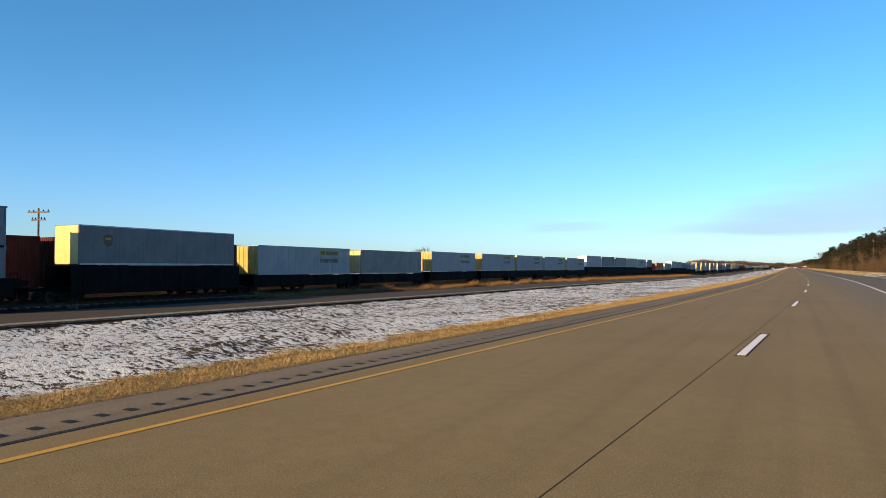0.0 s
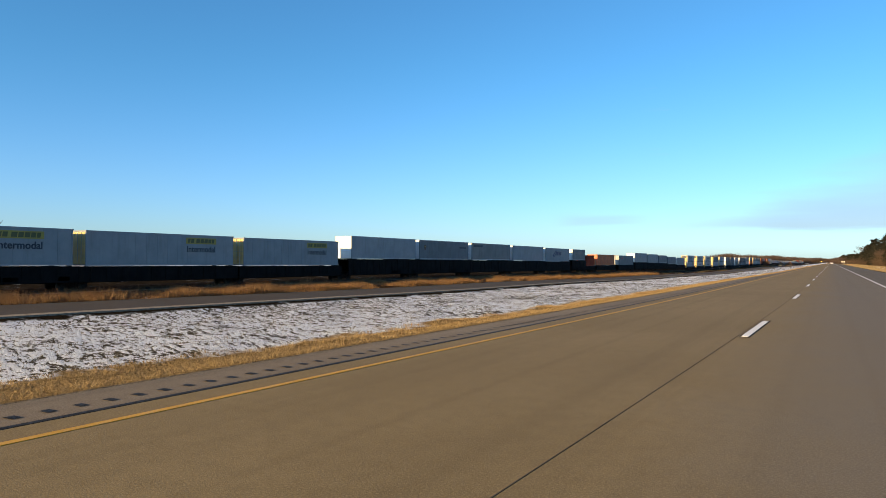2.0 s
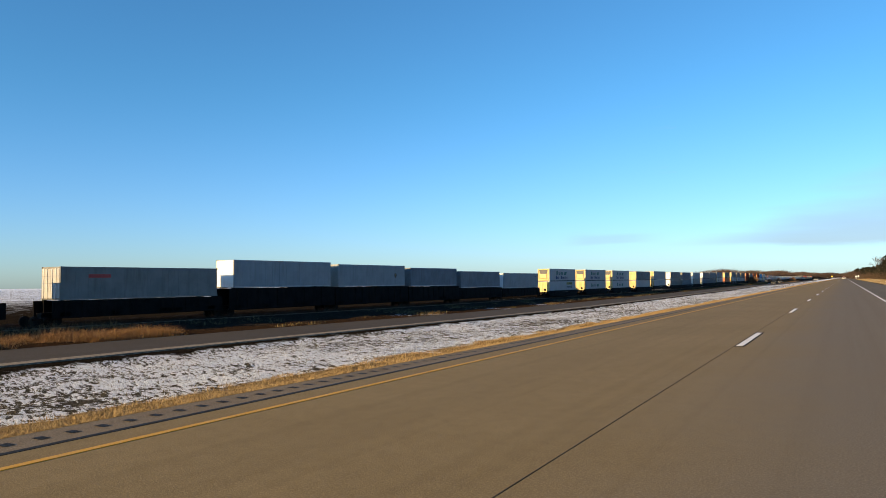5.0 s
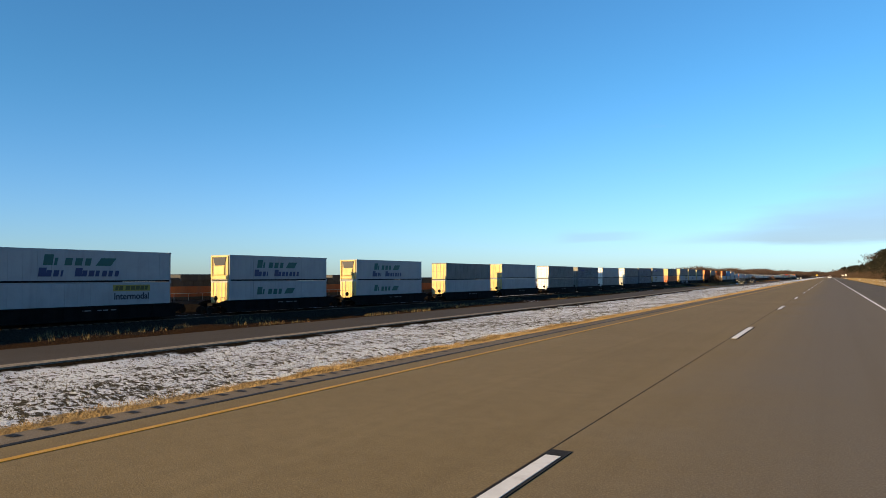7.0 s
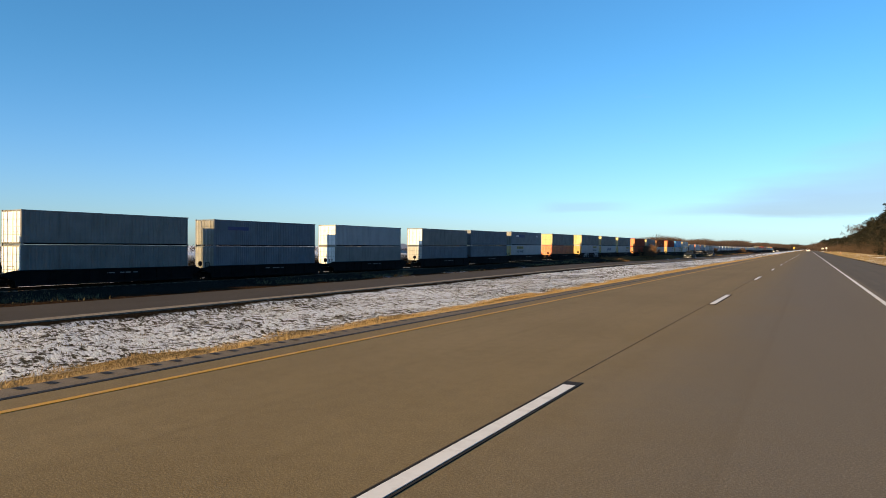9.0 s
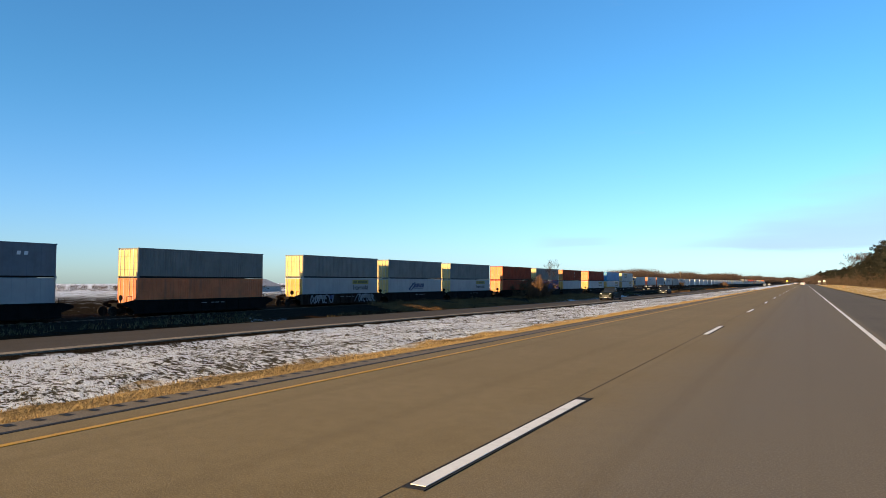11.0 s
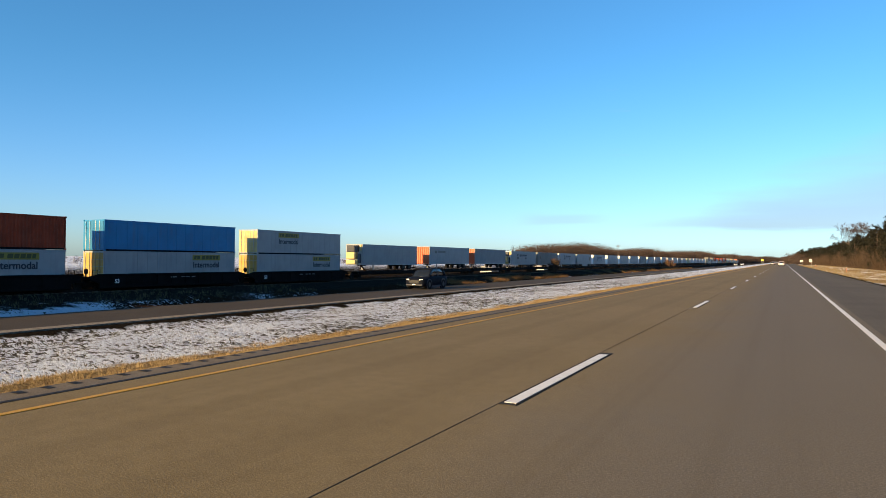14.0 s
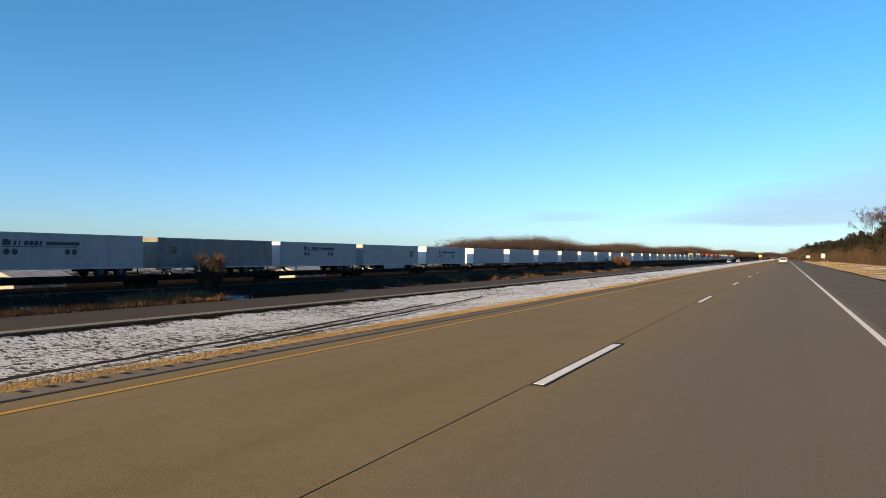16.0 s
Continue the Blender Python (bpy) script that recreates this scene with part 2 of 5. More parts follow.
# low sun on red and white box ends is put into these two colours
plain("box_sunlit_gold", (0.56, 0.22, 0.05), 0.55, vary=0.15, grime=0.3)
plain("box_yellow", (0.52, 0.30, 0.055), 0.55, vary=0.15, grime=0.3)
plain("logo_green", (0.013, 0.10, 0.08), 0.5, vary=0.1, grime=0.1)
plain("logo_olive", (0.09, 0.085, 0.02), 0.5, vary=0.1, grime=0.1)
plain("logo_blue", (0.02, 0.036, 0.115), 0.5, vary=0.1, grime=0.1)
plain("logo_black", (0.025, 0.03, 0.045), 0.5, vary=0.1, grime=0.1)
plain("logo_brown", (0.10, 0.055, 0.03), 0.5, vary=0.1, grime=0.1)
plain("logo_gold", (0.32, 0.26, 0.04), 0.5, vary=0.1, grime=0.2)
plain("logo_red", (0.42, 0.05, 0.04), 0.5, vary=0.1, grime=0.1)
plain("snow_ridge", (0.82, 0.84, 0.87), 0.8, vary=0.08, grime=0.5, scale=2.0, bmp=0.5)
plain("galvanised", (0.42, 0.43, 0.44), 0.5, 0.6, grime=0.2)
plain("wood_grey", (0.16, 0.125, 0.095), 0.9, vary=0.35, scale=4)
plain("bark", (0.075, 0.055, 0.040), 0.95, vary=0.4, scale=4, bmp=0.5, obj_var=0.2)
plain("bark_light", (0.12, 0.095, 0.072), 0.95, vary=0.35, scale=4, bmp=0.5, obj_var=0.15)
plain("twig_brown", (0.20, 0.115, 0.07), 0.95, vary=0.35, scale=3, bmp=0.0, obj_var=0.15)
plain("graffiti", (0.26, 0.27, 0.29), 0.6, vary=0.2, grime=0.4)
plain("twig", (0.078, 0.054, 0.040), 0.95, vary=0.35, scale=3, bmp=0.0, obj_var=0.25)
plain("needles", (0.021, 0.022, 0.016), 0.85, vary=0.5, scale=2.0, bmp=0.0, grime=0.3, obj_var=0.3)
plain("sign_white", (0.78, 0.78, 0.76), 0.5, vary=0.05, grime=0.1)
plain("sign_yellow", (0.75, 0.55, 0.05), 0.5, vary=0.05, grime=0.1)
plain("loco_orange", (0.30, 0.07, 0.015), 0.5, grime=0.4)
plain("loco_black", (0.025, 0.025, 0.027), 0.5, grime=0.4)
plain("roof_grey", (0.33, 0.33, 0.34), 0.7, grime=0.3)
plain("paint_navy", (0.007, 0.009, 0.016), 0.6, 0.0, vary=0.08, grime=0.02, bmp=0.0)
plain("paint_olive", (0.014, 0.018, 0.015), 0.6, 0.0, vary=0.08, grime=0.06, bmp=0.0)
# also on trailer fronts, where sunlight is put into the colour by brighter white
plain("paint_white_and_sunlit", (0.78, 0.78, 0.78), 0.3, 0.0, vary=0.05, grime=0.12, bmp=0.0)
plain("paint_silver", (0.42, 0.43, 0.44), 0.3, 0.5, vary=0.05, grime=0.12, bmp=0.0)
plain("paint_red", (0.35, 0.03, 0.025), 0.3, 0.1, vary=0.05, grime=0.12, bmp=0.0)
plain("car_glass", (0.012, 0.015, 0.018), 0.06, vary=0.0, grime=0.0, bmp=0.0)
plain("lamp_clear", (0.75, 0.76, 0.78), 0.15, vary=0.0, grime=0.05, bmp=0.0)
plain("lamp_red", (0.45, 0.02, 0.02), 0.2, vary=0.0, grime=0.05, bmp=0.0)


def blades_mat(name, c1, c2, c3):
    m, n, l, b = nodes_of(name, 0.9, 0.0, 0.0)
    g = n.new("ShaderNodeNewGeometry")
    co = n.new("ShaderNodeTexCoord").outputs["Object"]
    r = g.outputs["Random Per Island"]
    col = mix(n, l, rng(n, l, r, 0.0, 1.0, kind="LINEAR"), c1, c2)
    col = mix(n, l, rng(n, l, noise_node(n, l, co, 0.5, 3), 0.45, 0.65), col, c3)
    l.new(col, b.inputs["Base Color"])
    return m


blades_mat("straw", (0.24, 0.165, 0.075), (0.44, 0.32, 0.16), (0.33, 0.235, 0.11))
blades_mat("tan_grass", (0.15, 0.115, 0.065), (0.30, 0.24, 0.145), (0.21, 0.165, 0.095))
blades_mat("dry_brown", (0.13, 0.075, 0.036), (0.30, 0.18, 0.088), (0.19, 0.11, 0.052))
blades_mat("wood_twigs", (0.045, 0.034, 0.029), (0.102, 0.075, 0.063), (0.072, 0.053, 0.045))
blades_mat("brush", (0.048, 0.034, 0.025), (0.115, 0.082, 0.056), (0.078, 0.056, 0.040))
blades_mat("stubble", (0.060, 0.058, 0.034), (0.20, 0.16, 0.085), (0.11, 0.095, 0.055))

# the ground: one sheet whose cover follows the attribute "strip" (see profile())
m, n, l, b = nodes_of("ground_cover", 0.95, 0.0, 0.0)
at = n.new("ShaderNodeAttribute")
at.attribute_name = "strip"
co = n.new("ShaderNodeTexCoord").outputs["Object"]
wob = noise_node(n, l, co, 0.9, 5, 0.65)
u = mth(n, l, "ADD", at.outputs["Fac"], rng(n, l, wob, 0.25, 0.75, -0.55, 0.55, "LINEAR"))
clod = noise_node(n, l, co, 11.5, 6, 0.72, (0.26, 0.80, 1.0, 20.0))
fine = noise_node(n, l, co, 16.0, 4, 0.75)
patch = noise_node(n, l, co, 0.16, 4, 0.6)
grass_dark = mix(n, l, rng(n, l, fine, 0.3, 0.7), (0.040, 0.041, 0.038), (0.115, 0.102, 0.078))
# bluish: shade among small clods is put into the snow colour
snow = mix(n, l, rng(n, l, fine, 0.3, 0.7), (0.62, 0.70, 0.82), (0.84, 0.88, 0.93))
strawc = mix(n, l, rng(n, l, fine, 0.3, 0.7), (0.17, 0.115, 0.052), (0.36, 0.255, 0.12))
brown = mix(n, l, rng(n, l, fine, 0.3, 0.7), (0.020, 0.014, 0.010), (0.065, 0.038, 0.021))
# ballast and dirt: trackside shade is put into these near-black tones
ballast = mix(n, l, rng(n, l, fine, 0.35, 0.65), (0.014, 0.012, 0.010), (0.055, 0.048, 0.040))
gravel = mix(n, l, rng(n, l, fine, 0.35, 0.65), (0.085, 0.075, 0.06), (0.23, 0.20, 0.155))
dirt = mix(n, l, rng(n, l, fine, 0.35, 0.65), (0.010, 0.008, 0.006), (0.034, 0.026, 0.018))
cover = mth(n, l, "ADD", rng(n, l, clod, 0.0, 1.0, kind="LINEAR"), rng(n, l, patch, 0.3, 0.7, -0.07, 0.07, "LINEAR"))
cover_y = n.new("ShaderNodeSeparateXYZ")  # deeper snow along the last stretch
l.new(co, cover_y.inputs[0])
cover = mth(n, l, "ADD", cover, rng(n, l, cover_y.outputs["Y"], 492, 512, 0.0, 0.045))
# darker patches that stand in for the shade of tuft ridges
ridge_shade = noise_node(n, l, co, 1.0, 4, 0.65, (1.1, 1.9, 1.0, 20.0))
speck = mth(n, l, "ADD", cover, mth(n, l, "ADD", rng(n, l, fine, 0.3, 0.7, -0.05, 0.05), rng(n, l, ridge_shade, 0.35, 0.65, -0.035, 0.035)))
half_snow = mix(n, l, rng(n, l, speck, 0.44, 0.50), grass_dark, snow)
drift = mth(n, l, "MULTIPLY", rng(n, l, cover_y.outputs["Y"], 396, 408, 0.0, 0.16), rng(n, l, cover_y.outputs["Y"], 440, 462, 1.0, 0.0))
thin = mth(n, l, "ADD", mth(n, l, "ADD", cover, drift), rng(n, l, patch, 0.5, 0.7, -0.14, 0.02))
thin_snow = mix(n, l, rng(n, l, thin, 0.56, 0.63), brown, snow)
tanc = mix(n, l, rng(n, l, fine, 0.3, 0.7), (0.11, 0.085, 0.05), (0.27, 0.21, 0.125))
right_mix = mix(n, l, rng(n, l, mth(n, l, "ADD", cover, rng(n, l, patch, 0.46, 0.58, -0.14, 0.14)), 0.53, 0.60), tanc, snow)
field = mix(n, l, rng(n, l, mth(n, l, "ADD", cover, rng(n, l, patch, 0.5, 0.7, -0.04, 0.02)), 0.36, 0.46), dirt, snow)
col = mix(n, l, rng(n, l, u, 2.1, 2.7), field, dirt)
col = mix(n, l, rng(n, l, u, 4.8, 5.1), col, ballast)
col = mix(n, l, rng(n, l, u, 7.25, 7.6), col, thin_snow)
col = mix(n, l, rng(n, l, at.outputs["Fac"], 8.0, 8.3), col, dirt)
col = mix(n, l, rng(n, l, u, 10.15, 10.5), col, half_snow)
col = mix(n, l, rng(n, l, u, 14.95, 15.4), col, strawc)
col = mix(n, l, rng(n, l, at.outputs["Fac"], 16.9, 17.3), col, gravel)
col = mix(n, l, rng(n, l, at.outputs["Fac"], 20.3, 20.9), col, dirt)
col = mix(n, l, rng(n, l, u, 21.0, 21.4), col, right_mix)
l.new(col, b.inputs["Base Color"])
bump(n, l, b, mth(n, l, "ADD", clod, mth(n, l, "MULTIPLY", fine, 0.5)), 1.0, 0.20)

# ---- mesh helpers ----
CACHE = {}


def box(bm, x0, x1, y0, y1, z0, z1, bev=0.0):
    v = [bm.verts.new(p) for p in ((x0, y0, z0), (x1, y0, z0), (x1, y1, z0), (x0, y1, z0), (x0, y0, z1), (x1, y0, z1), (x1, y1, z1), (x0, y1, z1))]
    fs = [bm.faces.new([v[i] for i in q]) for q in ((0, 3, 2, 1), (4, 5, 6, 7), (0, 1, 5, 4), (1, 2, 6, 5), (2, 3, 7, 6), (3, 0, 4, 7))]
    if bev:
        es = list({e for f in fs for e in f.edges})
        bmesh.ops.bevel(bm, geom=es, offset=bev, segments=1, affect="EDGES")


def cyl(bm, c, axis, r, length, seg=16, r2=None):
    """A capped round bar centred at c along the axis 'x', 'y' or 'z'."""
    rot = {"x": Matrix.Rotation(radians(90), 4, "Y"), "y": Matrix.Rotation(radians(90), 4, "X"), "z": Matrix.Identity(4)}[axis]
    bmesh.ops.create_cone(bm, cap_ends=True, segments=seg, radius1=r, radius2=r if r2 is None else r2, depth=length, matrix=Matrix.Translation(c) @ rot)


def bar(bm, a, b, r, r2=None, sides=5):
    a, b = Vector(a), Vector(b)
    d = b - a
    if d.length < 1e-6:
        return
    q = d.to_track_quat("Z", "Y")
    r2 = r if r2 is None else r2
    ra = [bm.verts.new(a + q @ Vector((math.cos(i * math.tau / sides) * r, math.sin(i * math.tau / sides) * r, 0))) for i in range(sides)]
    rb = [bm.verts.new(b + q @ Vector((math.cos(i * math.tau / sides) * r2, math.sin(i * math.tau / sides) * r2, 0))) for i in range(sides)]
    for i in range(sides):
        bm.faces.new((ra[i], ra[(i + 1) % sides], rb[(i + 1) % sides], rb[i]))


def mesh_of(key, build, material, smooth_shade=False):
    """The mesh that build(bm) draws, made once for each key."""
    k = (key, material)
    if k not in CACHE:
        bm = bmesh.new()
        build(bm)
        me = bpy.data.meshes.new(key.split("|")[0])
        bm.to_mesh(me)
        bm.free()
        me.materials.append(MATS[material])
        if smooth_shade:
            me.polygons.foreach_set("use_smooth", [True] * len(me.polygons))
        CACHE[k] = me
    return CACHE[k]


def part(name, me, parent, m=None, label=""):
    ob = new(name, me)
    ob.parent = parent
    if m is not None:
        ob.matrix_basis = m
    return tagged(ob, label) if label else ob


def thing(name, m, label, category, group=""):
    ob = new(name)
    ob.matrix_basis = m
    ob.empty_display_size = 0.2
    return tagged(ob, label, category, group)


def raw_mesh(name, verts, faces, material):
    me = bpy.data.meshes.new(name)
    me.from_pydata(verts, [], faces)
    me.materials.append(MATS[material])
    return me


# ---- ground and roads ----
ys = [-600, -300, -150, -90, -60] + [-40 + 0.7 * i for i in range(886)] + [581 + 4 * i for i in range(30)] + [705 + 20 * i for i in range(20)] + [1120, 1300, 1600, 2000, 2600, 3400, 4400]
verts, faces, strip = [], [], []
SUB = {10: 3, 11: 5, 12: 6, 13: 5, 14: 5, 15: 3, 16: 2, 7: 4, 6: 2}
ncol = None
for y in ys:
    p, rx, c = profile(y), road_x(y), 0
    for i, ((a, za), (bb, zb)) in enumerate(zip(p, p[1:])):
        k = SUB.get(i, 1)
        for j in range(k):
            s = j / k
            x, z = a + (bb - a) * s, za + (zb - za) * s
            if 10.5 <= i + s <= 15.9 or 6.3 < i + s < 7.9:
                z += clod_z(x, y)
            verts.append((rx + x, y, z))
            strip.append(i + s)
            c += 1
    verts.append((rx + p[-1][0], y, p[-1][1]))
    strip.append(len(p) - 1.0)
    ncol = c + 1
for r in range(len(ys) - 1):
    for c in range(ncol - 1):
        i = r * ncol + c
        faces.append((i, i + 1, i + 1 + ncol, i + ncol))
me = raw_mesh("ground", verts, faces, "ground_cover")
att = me.attributes.new("strip", "FLOAT", "POINT")
att.data.foreach_set("value", strip)
me.polygons.foreach_set("use_smooth", [True] * len(me.polygons))
ground = tagged(new("ground", me), "flat winter verge with patchy snow, straw-coloured and brown grass", "ground", kind="structure")


def ribbon(name, y0, y1, left, right, z, material, step=4.0):
    """A strip that follows the road; left, right and z may be functions of y."""
    f = lambda v, y: v(y) if callable(v) else v
    k = max(2, int((y1 - y0) / step) + 1)
    vs, fs = [], []
    for i in range(k):
        y = y0 + (y1 - y0) * i / (k - 1)
        rx = road_x(y)
        a, bq, zz = f(left, y), f(right, y), f(z, y)
        vs += [(rx + a, y, zz), (rx + bq, y, zz), (rx + a, y, zz - 0.05), (rx + bq, y, zz - 0.05)]
        if i:
            q = 4 * i
            fs += [(q - 4, q - 3, q + 1, q), (q - 4, q, q + 2, q - 2), (q - 3, q - 1, q + 3, q + 1)]
    return new(name, raw_mesh(name, vs, fs, material))


END = 3600
road = tagged(ribbon("road", -500, END, -4.22, 4.05, 0.0, "asphalt"), "two-lane highway of worn grey-brown asphalt", "road", kind="structure")
tagged(ribbon("road_shoulder_left", -500, END, lambda y: verge(y)[3] - 0.04, -4.224, -0.003, "asphalt_edge"), "narrow paved shoulder with rumble strip", "shoulder", kind="structure")
tagged(ribbon("road_shoulder_right", -500, END, 4.054, 7.55, -0.003, "asphalt_shoulder"), "wide dark paved shoulder", "shoulder", kind="structure")
far_road = tagged(ribbon("road_opposite", -500, END, lambda y: far_road_near(y) - FAR_W, far_road_near, lambda y: far_road_z(y) + 0.012, "asphalt_far"), "two-lane side road of grey asphalt", "road", kind="structure")
tagged(ribbon("road_edge_gravel", -500, END, lambda y: far_road_near(y) - 0.62, lambda y: far_road_near(y) + 0.02, lambda y: far_road_z(y) + 0.018, "gravel_edge"), "pale gravelly edge of the side road", "edge", kind="structure")


for nm, a, bq, mt, par in (("edge_line_yellow", -3.775, -3.685, "yellow_paint", road), ("edge_line_white", 3.79, 3.90, "white_paint", road)):
    o = ribbon(nm, -300, 2400, a, bq, 0.006, mt)
    o.parent = road
o = ribbon("pavement_joint", -300, 1500, -0.106, -0.097, 0.004, "joint_grey")
o.parent = road
o = ribbon("shoulder_joint", -300, 1500, -4.27, -4.19, 0.004, "crack_seal")
o.parent = road
PITCH, DASH = 15.24, 3.81
for k in range(-3, 75):
    y0 = k * PITCH
    rx = road_x(y0 + 1.9)
    ang = -math.atan(HD * max(CURVE_END - y0 - 1.9, 0) / CURVE_END)
    m = pose(rx, y0, 0.004, 0, 0, math.degrees(ang))
    bd = part("dash_border", mesh_of("dash_border", lambda bm: box(bm, -0.088, 0.088, -0.08, DASH + 0.20, -0.004, 0.003), "black_tape"), road, m)
    part("lane_dash", mesh_of("lane_dash", lambda bm: box(bm, -0.062, 0.062, 0, DASH, -0.004, 0.008), "white_paint"), road, m)
# milled rumble strip beside the yellow line
vs, fs = [], []
for i in range(2200):
    y = -30 + i * 0.305
    rx = road_x(y)
    q = len(vs)
    vs += [(rx - 4.64, y, 0.002), (rx - 4.50, y, 0.002), (rx - 4.50, y + 0.10, 0.002), (rx - 4.64, y + 0.10, 0.002)]
    fs.append((q, q + 1, q + 2, q + 3))
tagged(new("rumble_strip", raw_mesh("rumble_strip", vs, fs, "crack_seal")), "dark milled rumble strip along the shoulder", "rumble strip", kind="stuff")

# ---- railway ----
def rail_run(name, off):
    vs, fs = [], []
    yy = -60.0
    k = 0
    while yy < 1500:
        x, z = track_x(yy) + off, rail_z(yy)
        vs += [(x - 0.03, yy, z), (x + 0.03, yy, z), (x - 0.05, yy, z - 0.1), (x + 0.05, yy, z - 0.1)]
        if k:
            q = 4 * k
            fs += [(q - 4, q - 3, q + 1, q), (q - 4, q, q + 2, q - 2), (q - 3, q - 1, q + 3, q + 1)]
        yy += 6.0
        k += 1
    return tagged(new(name, raw_mesh(name, vs, fs, "rail_brown")), "rust-brown steel railway rail under the train", "rail", kind="structure")


for off in (-0.32, -1.10, -2.75 - 0.32, -2.75 - 1.10):
    rail_run("rail", off)


def beside_rails(y):
    return track_x(y) - road_x(y)


tagged(ribbon("snow_strip", -60, 1500, lambda y: beside_rails(y) - 2.75, lambda y: beside_rails(y) - 1.72, lambda y: rail_z(y) - 0.09, "snow_ridge"), "ridge of clean snow between the two tracks", "snow", kind="structure")
vs, fs = [], []
for i in range(1900):
    yy = -40 + i * 0.40
    x, z = track_x(yy) - 0.7, rail_z(yy) - 0.10
    q = len(vs)
    w, d = 0.72, 0.07
    vs += [(x - w, yy - d, z - 0.05), (x + w, yy - d, z - 0.05), (x + w, yy + d, z - 0.05), (x - w, yy + d, z - 0.05), (x - w, yy - d, z + 0.02), (x + w, yy - d, z + 0.02), (x + w, yy + d, z + 0.02), (x - w, yy + d, z + 0.02)]
    fs += [(q + 4, q + 5, q + 6, q + 7), (q, q + 1, q + 5, q + 4), (q + 1, q + 2, q + 6, q + 5), (q + 2, q + 3, q + 7, q + 6)]
tagged(new("sleepers", raw_mesh("sleepers", vs, fs, "wood_grey")), "weathered timber railway sleepers in ballast", "sleepers", kind="stuff")

# ---- the train ----
WID = 1.50  # width of a box


def place(y, z=0.0):
    """The pose of a rail thing whose near face runs along its local x = 0, at y."""
    a = math.atan2(track_x(y + 4) - track_x(y - 4), 8.0)
    return pose(track_x(y), y, z, 0, 0, -math.degrees(a))


def ribbed_side(bm, x, y0, y1, z0, z1, depth, pitch):
    prof, y = [], y0
    while y < y1 - pitch * 0.5:
        prof += [(x, y), (x, y + pitch * 0.38), (x - depth, y + pitch * 0.5), (x - depth, y + pitch * 0.88)]
        y += pitch
    prof.append((x, y1))
    lo = [bm.verts.new((a, b, z0)) for a, b in prof]
    hi = [bm.verts.new((a, b, z1)) for a, b in prof]
    for i in range(len(prof) - 1):
        bm.faces.new((lo[i], lo[i + 1], hi[i + 1], hi[i]))


def ribbed_end(bm, y, x0, x1, z0, z1, depth, pitch, s):
    prof, x = [], x0
    while x < x1 - pitch * 0.5:
        prof += [(x, y), (x + pitch * 0.45, y), (x + pitch * 0.55, y + depth * s), (x + pitch * 0.9, y + depth * s)]
        x += pitch
    prof.append((x1, y))
    lo = [bm.verts.new((a, b, z0)) for a, b in prof]
    hi = [bm.verts.new((a, b, z1)) for a, b in prof]
    for i in range(len(prof) - 1):
        bm.faces.new((lo[i], lo[i + 1], hi[i + 1], hi[i]) if s > 0 else (lo[i + 1], lo[i], hi[i], hi[i + 1]))


def container_body(L, H, ribs):
    def build(bm):
        w = WID
        if ribs:
            ribbed_side(bm, -0.012, 0.06, L - 0.06, 0.07, H - 0.05, 0.022, 0.15)
            ribbed_end(bm, 0.02, -w + 0.05, -0.05, 0.07, H - 0.05, 0.02, 0.13, 1)
        else:
            k = max(4, int(round(L / 0.62)))
            step, prof = (L - 0.12) / k, []
            for i in range(k):
                a = 0.06 + i * step
                prof += [(-0.010, a + 0.006), (-0.010, a + step - 0.006), (-0.018, a + step - 0.003), (-0.018, a + step + 0.003)]
            lo = [bm.verts.new((q[0], q[1], 0.07)) for q in prof]
            hi = [bm.verts.new((q[0], q[1], H - 0.05)) for q in prof]
            for i in range(len(prof) - 1):
                bm.faces.new((lo[i], lo[i + 1], hi[i + 1], hi[i]))
            box(bm, -w + 0.03, -0.03, 0.02, 0.04, 0.05, H - 0.03)
        box(bm, -w + 0.02, -0.035, 0.045, L - 0.02, 0.03, H - 0.03)
    return build


